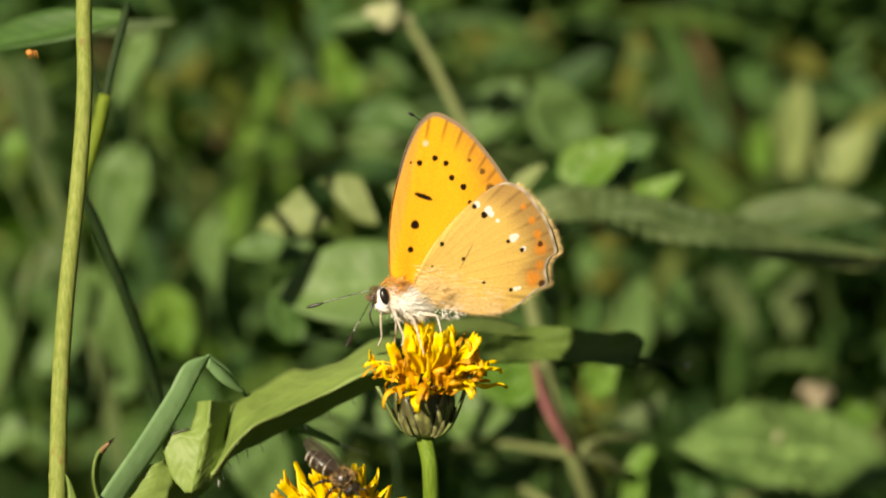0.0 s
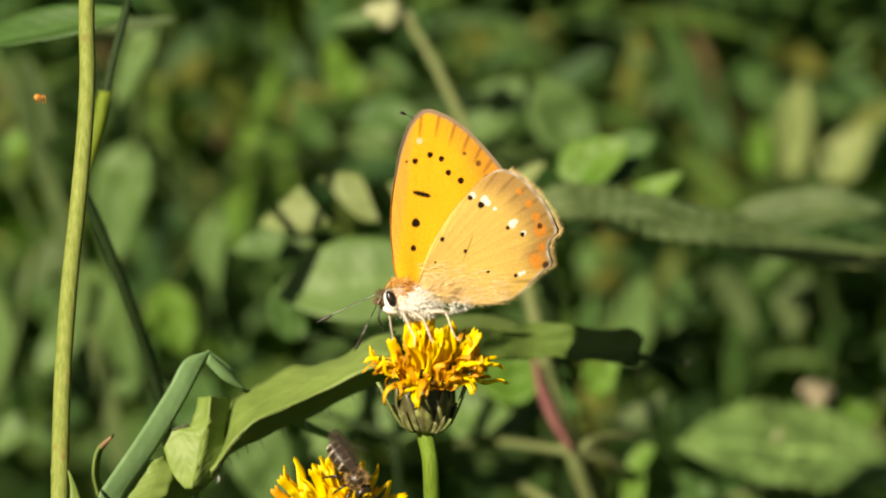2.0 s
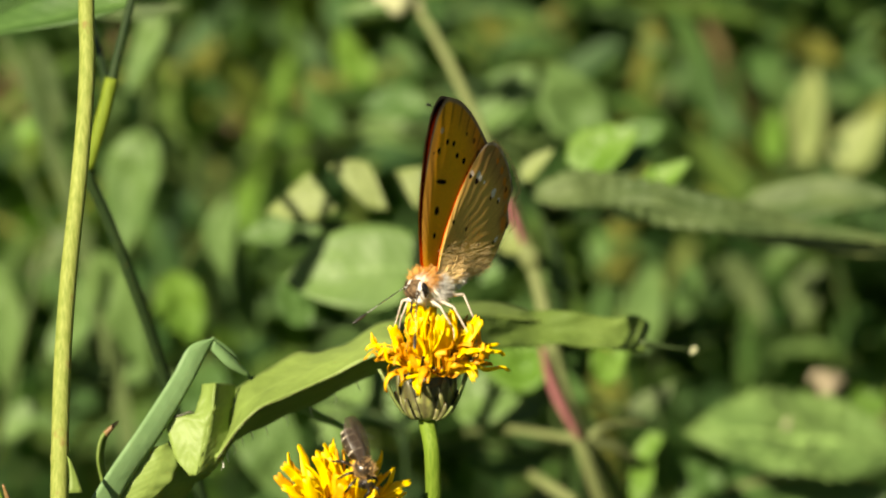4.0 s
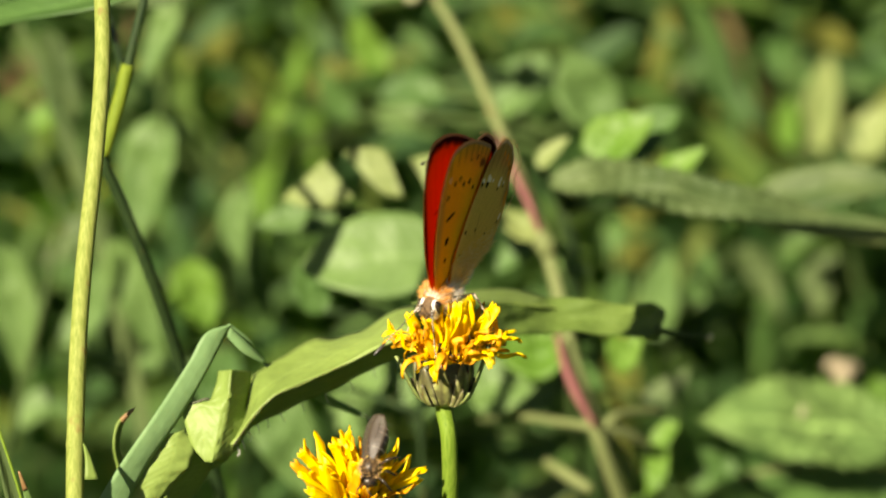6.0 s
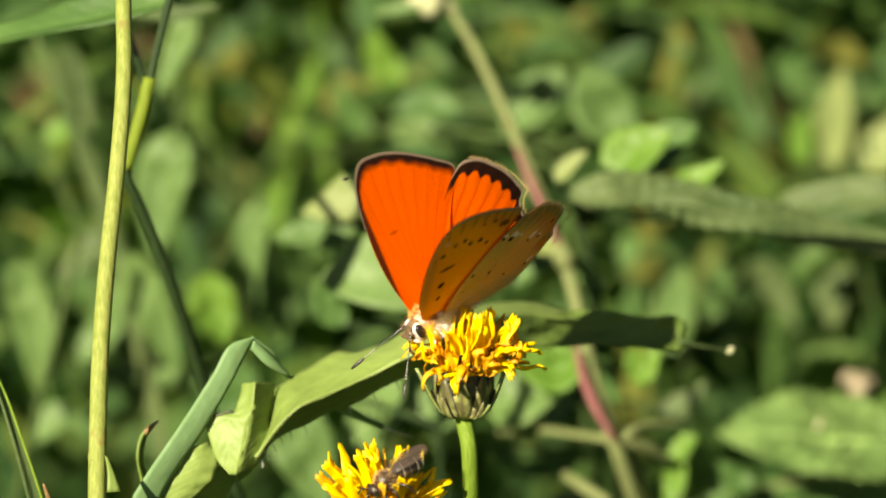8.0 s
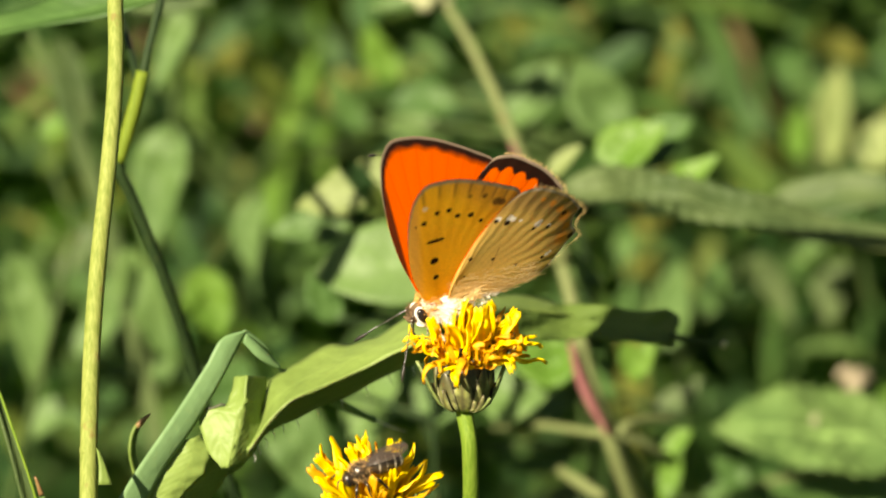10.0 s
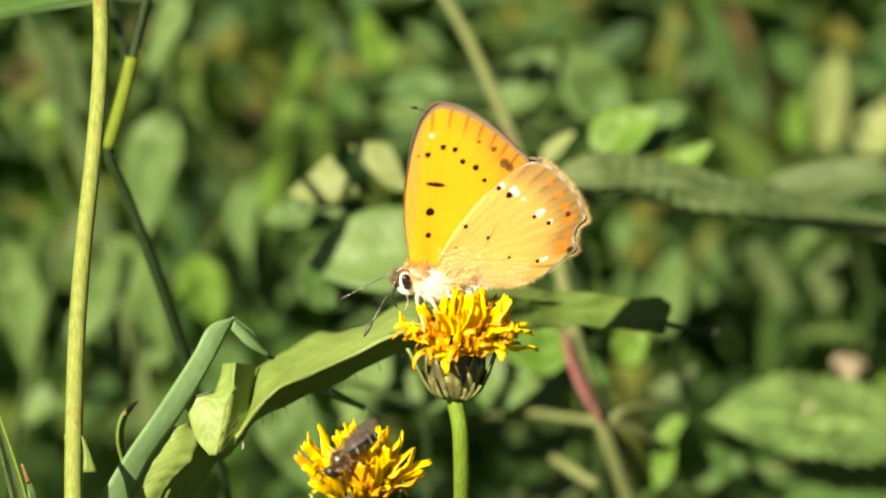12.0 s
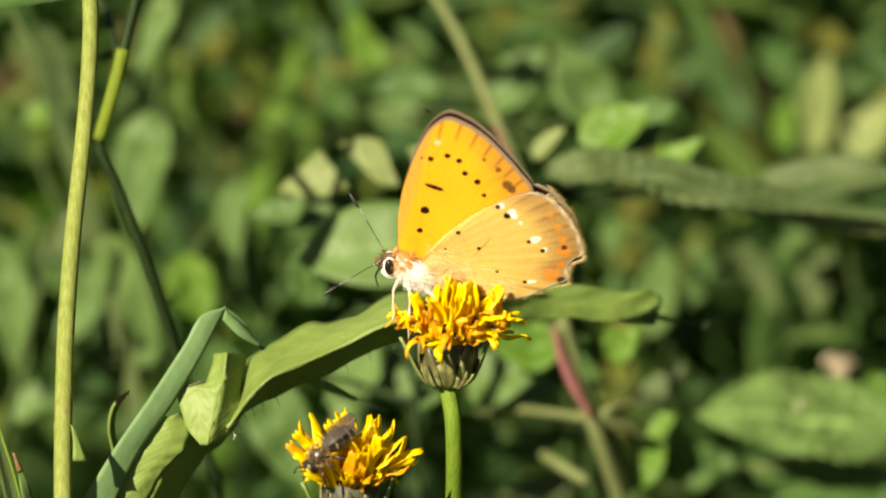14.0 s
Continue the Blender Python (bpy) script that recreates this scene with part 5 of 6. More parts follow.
FORE_SPOTS = [(3.48, 13.57, 0.13), (2.6, 13.7, 0.3), (1.12, 14.46, 0.3), (-0.1, 14.17, 0.29), (-0.96, 12.88, 0.3), (-2.33, 12.21, 0.33), (-3.29, 10.83, 0.24), (1.95, 7.65, 0.45), (1.95, 5.17, 0.31)]
FORE_DARK = [(-5.19, 12.55, 0.5), (-5.78, 12.06, 0.42), (-4.01, 14.06, 0.3), (-2.46, 14.9, 0.2)]
HIND_SPOTS = [(-4.26, 10.29, 0.26), (-5.38, 9.58, 0.34), (-8.2, 7.31, 0.21), (-9.79, 6.65, 0.24), (-1.37, 6.2, 0.24), (-0.67, 3.91, 0.12), (-3.8, 5.02, 0.2), (-6.19, 2.99, 0.18), (-9.1, 2.6, 0.2)]
HIND_WHITE = [(-4.5, 10.5, 0.33), (-5.75, 10.1, 0.42), (-6.1, 9.75, 0.3), (-8.7, 7.7, 0.42), (-9.0, 7.9, 0.3), (-9.95, 6.8, 0.28), (-6.85, 9.2, 0.2), (-9.6, 2.75, 0.24), (-10.0, 2.9, 0.2)]
HIND_ORANGE = [(-11.8, 7.1, 0.7), (-11.3, 8.4, 0.45), (-10.5, 9.7, 0.38), (-11.4, 4.0, 0.8), (-12.0, 5.4, 0.5), (-9.4, 10.9, 0.3)]
HIND_MARK = [(-11.73, 7.49, 0.3), (-12.5, 3.6, 0.42)]


def smooth01(x):
    x = np.clip(x, 0, 1)
    return x * x * (3 - 2 * x)


def fan(outline, n, rings):
    o = np.array([tuple(v)[:2] for v in spline([Vector((a, b, 0)) for a, b in outline] + [Vector((*outline[0], 0))], n)])
    hub = np.array(outline[0])
    k = np.linspace(0.0, 1.0, rings) ** 0.8
    return hub + k[:, None, None] * (o - hub)[None], k


def blob(P, x, z, r, sharp=0.22, wide=1.0, tilt=0.0):
    dx, dz = P[..., 0] - x, P[..., 1] - z
    c, s = math.cos(tilt), math.sin(tilt)
    d = np.hypot((dx * c + dz * s) / wide, -dx * s + dz * c)
    wob = 1 + 0.05 * np.sin(3 * np.arctan2(dz, dx) + x * 5)
    return 1 - smooth01((d / (r * wob) - 1) / sharp + 0.5)


def put(col, mask, rgb):
    return col * (1 - mask[..., None]) + np.array(rgb) * mask[..., None]


def veins(P, hub, angles, width):
    """Fine radial lines from the wing's root, slightly curved."""
    a = np.degrees(np.arctan2(P[..., 1] - hub[1], P[..., 0] - hub[0]))
    r = np.hypot(P[..., 0] - hub[0], P[..., 1] - hub[1])
    out = np.zeros(a.shape)
    for q in angles:
        d = np.abs(((a - q - 0.25 * (r - 9) + 180) % 360) - 180)
        out = np.maximum(out, 1 - smooth01(np.radians(d) * r / width))
    return out * smooth01((r - 3) / 3)


def rough(P, scale, seed):
    """Cheap smooth variation over the wing."""
    x, z = P[..., 0] * scale, P[..., 1] * scale
    return 0.5 + 0.17 * (np.sin(x * 1.3 + seed) + np.sin(z * 1.7 + x * 0.6 + seed * 2) + np.sin((x - z) * 2.3 + seed * 3))


def under_fore(P, k):
    edge = k[:, None] * np.ones(P.shape[:2])
    outer = smooth01((P[..., 1] * 0.62 - P[..., 0] * 0.78 - 9.4) / 3.4)
    col = np.ones((*P.shape[:2], 3)) * np.array((0.88, 0.42, 0.028))
    col = put(col, 0.55 * smooth01((4 - P[..., 0]) / 6) * rough(P, 0.5, 1), (0.90, 0.50, 0.03))
    col = put(col, smooth01((P[..., 0] - 3.2 + 0.04 * P[..., 1]) / 1.0) * 0.7, (0.62, 0.30, 0.07))
    col = put(col, outer * 0.75, (0.60, 0.26, 0.045))
    col = put(col, veins(P, (1.2, 1.2), (82, 88, 94, 100, 107, 114, 121, 128), 0.14) * 0.25 * (0.1 + outer), (0.30, 0.12, 0.03))
    for i in range(8):
        q = 84 + i * 6.2
        col = put(col, veins(P, (1.2, 1.2), (q,), 0.32) * smooth01((edge - 0.82) / 0.1) * 0.6, (0.18, 0.08, 0.025))
    rim = smooth01((edge - 0.965) / 0.02) * smooth01((P[..., 1] - 10.5) / 2)
    col = put(col, rim, (0.30, 0.22, 0.15))
    for x, z, r in FORE_SPOTS:
        col = put(col, blob(P, x, z, r), (0.018, 0.010, 0.006))
    col = put(col, blob(P, 1.55, 10.53, 0.25, 0.2, 4.0, 0.15), (0.018, 0.010, 0.006))
    for x, z, r in FORE_DARK:
        col = put(col, blob(P, x, z, r, 0.7) * 0.8, (0.06, 0.03, 0.015))
    return put(col, blob(P, 2.33, 15.71, 0.3, 0.5) * 0.8, (0.75, 0.62, 0.45))


def under_hind(P, k):
    edge = k[:, None] * np.ones(P.shape[:2])
    outer = smooth01((edge - 0.72) / 0.2) * smooth01((-P[..., 0] - 3) / 4) * smooth01((P[..., 1] - 2.5) / 2)
    col = np.ones((*P.shape[:2], 3)) * np.array((0.66, 0.44, 0.125))
    col = put(col, rough(P, 0.45, 4) * 0.5, (0.72, 0.48, 0.13))
    col = put(col, smooth01((4.5 - P[..., 1]) / 5) * 0.55, (0.74, 0.49, 0.14))
    col = put(col, outer * 0.8, (0.38, 0.22, 0.085))
    vs = veins(P, (1.2, 1.2), (122, 129, 136, 143, 150, 157, 164, 171, 178), 0.13)
    col = put(col, vs * 0.22, (0.34, 0.20, 0.06))
    for i in range(9):
        q = 124 + i * 6.4
        col = put(col, veins(P, (1.2, 1.2), (q,), 0.3) * smooth01((edge - 0.74) / 0.16) * 0.45, (0.16, 0.08, 0.03))
    for x, z, r in HIND_WHITE:
        col = put(col, blob(P, x, z, r, 0.35) * 0.95, (0.86, 0.82, 0.76))
    for x, z, r in HIND_ORANGE:
        col = put(col, blob(P, x, z, r, 1.1) * 0.75, (0.78, 0.27, 0.03))
    for x, z, r in HIND_MARK:
        col = put(col, blob(P, x, z, r, 0.6) * 0.9, (0.05, 0.02, 0.012))
    for x, z, r in HIND_SPOTS:
        col = put(col, blob(P, x, z, r), (0.018, 0.010, 0.006))
    col = put(col, blob(P, -4.1, 5.4, 0.07, 0.5, 20.0, 1.95) * 0.6, (0.16, 0.08, 0.03))
    rim = smooth01((edge - 0.972) / 0.016) * smooth01((-P[..., 0] - 5) / 2)
    dash = 0.5 + 0.5 * np.sin(np.arctan2(P[..., 1], P[..., 0] + 3) * 46)
    col = put(col, rim, (0.58, 0.50, 0.40))
    return put(col, rim * dash * 0.6, (0.22, 0.15, 0.09))


def upper_fore(P, k):
    edge = k[:, None] * np.ones(P.shape[:2])
    col = np.ones((*P.shape[:2], 3)) * np.array((0.66, 0.092, 0.002))
    col = put(col, rough(P, 0.6, 2) * 0.4, (0.68, 0.10, 0.0))
    a = np.degrees(np.arctan2(P[..., 1] - 1.2, P[..., 0] - 1.2))
    margin = smooth01((edge - 0.895 + 0.014 * rough(P, 2.2, 5) + 0.004 * np.cos(np.radians(a) * 58) - 0.012) / 0.06) * smooth01((P[..., 1] - 9.5) / 3.5)
    costa = smooth01((P[..., 0] - 3.75 + 0.02 * P[..., 1]) / 0.35)
    ve = veins(P, (1.2, 1.2), (82, 88, 94, 100, 107, 114, 121, 128), 0.12)
    col = put(col, ve * 0.3, (0.35, 0.03, 0.002))
    col = put(col, blob(P, 1.55, 10.5, 0.18, 0.6, 3.0, 0.15) * 0.6, (0.25, 0.03, 0.003))
    col = put(col, np.maximum(margin, costa * 0.9), (0.020, 0.009, 0.006))
    return put(col, smooth01((edge - 0.978) / 0.012) * smooth01((P[..., 1] - 11) / 2), (0.20, 0.16, 0.12))


def upper_hind(P, k):
    edge = k[:, None] * np.ones(P.shape[:2])
    col = np.ones((*P.shape[:2], 3)) * np.array((0.68, 0.105, 0.002))
    ve = veins(P, (1.2, 1.2), (122, 129, 136, 143, 150, 157, 164, 171, 178), 0.13)
    col = put(col, ve * 0.45, (0.35, 0.03, 0.002))
    a = np.arctan2(P[..., 1] - 1.2, P[..., 0] - 1.2)
    jag = 0.036 * (np.abs(np.sin(a * 27)) ** 3)
    margin = smooth01((edge - 0.905 + jag) / 0.02) * smooth01((-P[..., 0] - 3.5) / 2)
    col = put(col, margin, (0.020, 0.009, 0.006))
    return put(col, smooth01((edge - 0.975) / 0.012) * smooth01((-P[..., 0] - 5) / 2), (0.28, 0.23, 0.17))


def wing(name, outline, under, upper, side, shift, parent, label):
    """A wing of two thin sheets with scales on both faces. side: 1 left, -1 right; shift: how far it lies outward, in mm."""
    made = []
    verts, faces, cols, mats = [], [], [], []
    seen_under = side > 0
    for which, pattern in ((0, under), (1, upper)):
        fine = (which == 0) == seen_under
        P, k = fan(outline, 440 if fine else 160, 150 if fine else 50)
        rings, n = P.shape[:2]
        hind = shift > 0.2
        rib = (0.013 if hind else 0.006) * np.cos(rough(P, 0.6, 3) * 3 + np.arctan2(P[..., 1] - 1.2, P[..., 0] - 1.2) * 52 + 2 * np.sin(k[:, None] * 5)) * smooth01((k[:, None] - 0.35) / 0.4)
        curl = (0.7 if hind else 0.3) * np.clip((-P[..., 0] - (7.0 if hind else 2.0)) / 6.0, 0, None) ** 2
        camber = 0.35 * np.sin(k[:, None] * math.pi * 0.9) * np.ones(P.shape[:2])
        y = side * (shift + camber * 0.5 + (0.35 if side > 0 else 0.1) * (np.hypot(P[..., 0] - 1.2, P[..., 1] - 1.2) / 17) ** 2 - side * curl + rib + (0.05 if which == 0 else -0.05))
        off = len(verts) and sum(len(v) for v in verts)
        verts.append(np.stack([P[..., 0], y, P[..., 1]], -1).reshape(-1, 3) / 1000)
        cols.append(pattern(P, k).reshape(-1, 3))
        i, j = np.meshgrid(np.arange(rings - 1), np.arange(n - 1), indexing="ij")
        a = (i * n + j).ravel() + off
        q = np.stack([a, a + 1, a + n + 1, a + n], -1)
        if (which == 0) != (side > 0):
            q = q[:, ::-1]
        faces.append(q)
        mats.append(np.full(len(q), which))
    v, f = np.concatenate(verts), np.concatenate(faces)
    me = bpy.data.meshes.new(name)
    me.from_pydata(v.tolist(), [], f.tolist())
    ca = me.color_attributes.new("pattern", "FLOAT_COLOR", "POINT")
    c = np.concatenate(cols)
    ca.data.foreach_set("color", np.column_stack([np.clip(c, 0, 1), np.ones(len(c))]).ravel())
    me.materials.append(M_UNDER)
    me.materials.append(M_UPPER)
    me.polygons.foreach_set("material_index", np.concatenate(mats).astype(np.int32))
    me.polygons.foreach_set("use_smooth", [True] * len(f))
    me.update()
    ob = new(name, me)
    ob.parent = parent
    ob["label"] = label
    return ob


BUTTERFLY = thing("butterfly", Vector((0, 0, 0)), "small orange copper butterfly feeding on a yellow flower", "butterfly")
WING_FL = wing("forewing", FORE, under_fore, upper_fore, 1, 0.10, BUTTERFLY, "orange forewing with black spots below")
WING_HL = wing("hindwing", HIND, under_hind, upper_hind, 1, 0.42, BUTTERFLY, "ochre hindwing with white and black spots below")
WING_FR = wing("forewing", FORE, under_fore, upper_fore, -1, 0.05, BUTTERFLY, "fiery orange forewing with a black margin")
WING_HR = wing("hindwing", HIND, under_hind, upper_hind, -1, 0.21, BUTTERFLY, "fiery orange hindwing with a black scalloped margin")


def fur(center, axis, length, width, count, hair, seed, lean=0.6):
    """Short hairs over an egg-shaped body."""
    rng = random.Random(seed)
    a = Vector(axis).normalized()
    s = a.cross(Vector((0, 0, 1))).normalized()
    u = s.cross(a)
    verts, faces = [], []
    for _ in range(count):
        x = rng.uniform(-0.95, 0.95)
        b = rng.uniform(0, 2 * math.pi)
        r = math.sqrt(1 - x * x)
        out = (s * math.cos(b) + u * math.sin(b)) * r + a * x * 0.4
        p = Vector(center) + (a * x * length / 2 + (s * math.cos(b) + u * math.sin(b)) * r * width / 2) / 1000
        way = (out - a * lean + Vector((rng.gauss(0, 0.3), rng.gauss(0, 0.3), rng.gauss(0, 0.3)))).normalized()
        side = way.cross(Vector((rng.gauss(0, 1), rng.gauss(0, 1), rng.gauss(0, 1)))).normalized() * 0.00004
        n = len(verts)
        tip = p + way * hair * rng.uniform(0.5, 1.1) / 1000
        verts += [p - side, p + side, tip]
        faces.append((n, n + 1, n + 2))
    return verts, faces


def butterfly_body():
    b = BUTTERFLY
    th = part("thorax", egg(mm(1.6, 0, 0.25), (1, 0, 0.1), 5.2, 2.9, 18, 14), M_FUR, b, "thorax with pale and golden fur")
    part("fur", fur(mm(1.3, 0, 0.0), (1, 0, 0.1), 4.8, 2.8, 1900, 0.9, 1), M_FUR, th, "long whitish hair below")
    part("fur", fur(mm(2.9, 0, 1.0), (1, 0, 0.1), 2.6, 2.4, 1100, 0.9, 2), M_NAPE, th, "orange brown hair on the back")
    part("fur", fur(mm(-2.2, 0, -0.1), (1, 0, -0.1), 5.6, 1.9, 900, 0.5, 8), M_FUR, th, "whitish hair under the wing roots")
    ab = part("abdomen", egg(mm(-4.0, 0, 2.0), (-1, 0, 0.3), 8.6, 1.9, 16, 18, 0.15, flat=0.36), M_FUR, b, "slender pale furry abdomen")
    part("fur", fur(mm(-4.0, 0, 2.0), (1, 0, -0.3), 8.2, 0.6, 300, 0.3, 3, 1.5), M_FUR, ab)
    hd = part("head", egg(mm(4.0, 0, 0.35), (1, 0, -0.2), 2.0, 2.0, 16, 12), M_HEAD, b, "small brown furry head")
    for s in (1, -1):
        part("eye_ring", egg(mm(3.95, 0.60 * s, 0.2), (0.35, 0, 1), 2.2, 1.5, 18, 14, flat=0.7), M_EYE_RING, hd, "white ring round the eye")
        part("eye", egg(mm(4.0, 0.80 * s, 0.34), (0.35, 0, 1), 1.8, 1.08, 18, 14, flat=0.95), M_EYE, hd, "large black compound eye")
        part("cheek", egg(mm(3.9, 0.42 * s, -0.75), (1, 0, 0.3), 1.6, 0.8, 12, 10), M_FUR, hd, "white scaled cheek")
    for s in (1, -1):
        part("forelock", fur(mm(4.5, 0.35 * s, 0.6), (1, 0, 0.2), 1.3, 1.1, 160, 0.5, 4 + s, -0.4), M_HEAD, hd, "grey brown hair on the brow")
        part("palp", tube([mm(4.7, 0.3 * s, -0.1), mm(5.2, 0.35 * s, 0.0), mm(5.6, 0.4 * s, 0.35)], (0.22, 0.24, 0.05), 8, 8), M_HEAD, hd, "short furry palp")
    part("proboscis", tube([mm(4.8, 0, -0.4), mm(5.0, 0, -1.6), mm(4.4, 0, -2.8)], (0.12, 0.1, 0.06), 10, 6), M_BLACK, hd)
    legs = [((2.8, 0.9, -0.9), (3.1, 2.2, -1.3), (2.4, 3.3, -3.6), (2.6, 3.5, -4.4)),
            ((1.6, 1.1, -1.1), (1.3, 2.6, -1.6), (0.7, 3.9, -4.1), (0.4, 4.2, -5.0)),
            ((0.2, 1.0, -0.9), (-1.2, 2.2, -0.9), (-1.8, 3.0, -3.2), (-2.4, 3.1, -3.8))]
    for pts in legs:
        for s in (1, -1):
            p = [mm(x, y * s, z) for x, y, z in pts]
            lg = part("leg", tube([p[0], p[0].lerp(p[1], 0.5), p[1]], (0.2, 0.2, 0.13), 8, 7), M_LEG, b, "slender whitish leg")
            part("shin", tube([p[1], p[1].lerp(p[2], 0.5), p[2], p[3]], (0.12, 0.11, 0.08, 0.05), 12, 7), M_LEG, lg)
    rng = random.Random(9)
    for wing_ob, side in ((WING_HL, 1), (WING_HR, -1)):
        verts, faces = [], []
        for _ in range(1300):
            x, z = rng.uniform(-7.5, 1.2), rng.uniform(0.1, 4.2) * rng.random() ** 0.6
            if z < -0.1 + 0.05 * x or z > 3.2 + 0.25 * x + 1.2:
                continue
            p = mm(x, side * (0.5 + rng.uniform(0, 0.12)), z + 0.05)
            q = p + mm(-rng.uniform(0.8, 2.0), side * rng.uniform(0.05, 0.55), rng.uniform(-0.5, 0.35))
            n = len(verts)
            verts += [p + mm(0, 0, 0.03), p - mm(0, 0, 0.03), q]
            faces.append((n, n + 1, n + 2))
        edge = spline([Vector((a, 0, b)) for a, b in HIND], 240)
        for k in range(70, 228):
            for _ in range(4 if side > 0 else 2):
                e = edge[k].lerp(edge[k + 1], rng.random())
                p = mm(e.x, side * rng.uniform(0.5, 0.75), e.z)
                out = (Vector((e.x + 4.5, 0, e.z - 6.0))).normalized()
                q = p + (out * rng.uniform(0.12, 0.45 if side > 0 else 0.25) + Vector((-rng.uniform(0.0, 0.35), rng.uniform(-0.1, 0.1), rng.uniform(-0.1, 0.1)))) / 1000
                n = len(verts)
                verts += [p + mm(0.025, 0, 0.015), p - mm(0.025, 0, 0.015), q]
                faces.append((n, n + 1, n + 2))
        part("hair", (verts, faces), M_HAIR, wing_ob, "tan hair at the wing root")
    for side in (1, -1):
        part("fur", fur(mm(-0.6, 0.75 * side, 0.9), (1, 0, -0.25), 4.6, 1.3, 320, 1.2, 12 + side, 1.2), M_HAIR, th, "tan hair beside the wing roots")
    # a black speck on a thread at the edge of the forewing
    part("speck", joined(egg(mm(4.05, -0.2, 18.3), (1, 0, 0.25), 0.8, 0.3, 8, 6), tube([mm(3.0, -0.15, 17.9), mm(4.0, -0.2, 18.3)], (0.04, 0.04), 4, 5)), M_BLACK, WING_FR, "dark speck stuck to the wing edge")


butterfly_body()


def antenna(side):
    """An antenna along x from its root: black with white rings and a black club."""
    ob = part("antenna", joined(tube([mm(0, 0, 0), mm(2.5, 0.05, 0.1), mm(5.4, 0, 0)], (0.06, 0.05, 0.055), 14, 6),
                                egg(mm(6.1, 0, -0.02), (1, 0, -0.03), 1.8, 0.36, 10, 10)), M_BLACK, BUTTERFLY, "black antenna ringed white, with a club")
    for i in range(15):
        x = 0.5 + i * 0.32
        part("ring", tube([mm(x, 0.02, 0.06), mm(x + 0.06, 0.02, 0.06)], (0.068, 0.068), 2, 6), M_EYE_RING, ob)
    return ob


ANT_L = antenna(1)
ANT_R = antenna(-1)


# ---- bee on the lower flower ----
BEE = thing("bee", Vector((0, 0, 0)), "small dark brown solitary bee gathering on a flower", "bee")


def bee_parts():
    b = BEE
    part("head", egg(mm(2.5, 0, -0.1), (1, 0, -0.4), 1.3, 1.7, 14, 10), M_BEE, b, "dark rounded head")
    th = part("thorax", egg(mm(1.2, 0, 0.2), (1, 0, 0), 2.2, 2.0, 16, 12), M_BEE, b, "hairy brown thorax")
    part("fur", fur(mm(1.2, 0, 0.25), (1, 0, 0), 2.1, 2.0, 500, 0.45, 5, 0.3), M_FUR_GOLD, th)
    ab = part("abdomen", egg(mm(-1.5, 0, -0.1), (-1, 0, -0.25), 3.7, 2.1, 18, 16, 0.12), M_BEE, b, "glossy dark abdomen with pale bands")
    for i, (x, r) in enumerate(((-0.5, 0.98), (-1.3, 1.03), (-2.1, 0.93), (-2.8, 0.66))):
        part("band", tube([mm(x, 0, -0.1 + (x + 1.5) * 0.25), mm(x - 0.16, 0, -0.1 + (x + 1.34) * 0.25)], (r + 0.03, r), 3, 18, closed=False), M_BEE_BAND, ab, "narrow whitish hair band")
    for s in (1, -1):
        part("wing", loft([[mm(0.9, 0.2 * s, 1.0), mm(-1.0, -0.2 * s, 1.3 + 0.06 * s), mm(-3.0, -0.4 * s, 1.1 + 0.06 * s), mm(-4.1, 0.0, 0.9 + 0.06 * s)],
                           [mm(0.8, 0.6 * s, 0.95), mm(-1.0, 1.1 * s, 0.95), mm(-3.0, 1.1 * s, 0.8), mm(-4.0, 0.6 * s, 0.85)]], 14, 6, 0.03), M_BEE_WING, b, "smoky folded wing")
        part("antenna", tube([mm(3.0, 0.35 * s, 0.2), mm(3.5, 0.5 * s, 0.7), mm(4.0, 0.9 * s, 0.1)], (0.09, 0.08, 0.07), 8, 6), M_BLACK, b)
        part("eye", egg(mm(2.65, 0.66 * s, 0.0), (0.1, 0, 1), 1.1, 0.6, 10, 8), M_EYE, b)
        for x, dx in ((1.9, 0.8), (1.2, 0.0), (0.5, -1.0)):
            part("leg", tube([mm(x, 0.6 * s, -0.5), mm(x + dx * 0.5, 1.5 * s, -0.4), mm(x + dx, 1.7 * s, -1.5), mm(x + dx * 1.2, 1.8 * s, -2.0)], (0.16, 0.17, 0.12, 0.06), 10, 6), M_BEE, b)


bee_parts()

# ---- spiderling on its thread ----
SPIDER = thing("spider", Vector((0, 0, 0)), "tiny orange spiderling drifting on a thread", "spider")


def spider_parts():
    b = SPIDER
    part("abdomen", egg(mm(-0.15, 0, 0.1), (1, 0, 0.3), 0.75, 0.65, 12, 10), M_SPIDER, b)
    part("head", egg(mm(0.3, 0, 0.0), (1, 0, 0), 0.45, 0.4, 10, 8), M_BEE, b, "dark brown fore body")
    for s in (1, -1):
        for i, a in enumerate((-40, -12, 15, 45)):
            c, d = math.sin(radians(a)), math.cos(radians(a))
            part("leg", tube([mm(0.25, 0.12 * s, 0), mm(0.25 - c * 0.4, 0.3 * s, 0.25), mm(0.25 - c * 0.7, 0.25 * s + 0.15 * d * s, -0.5)], (0.05, 0.045, 0.03), 6, 5), M_SPIDER, b)


spider_parts()


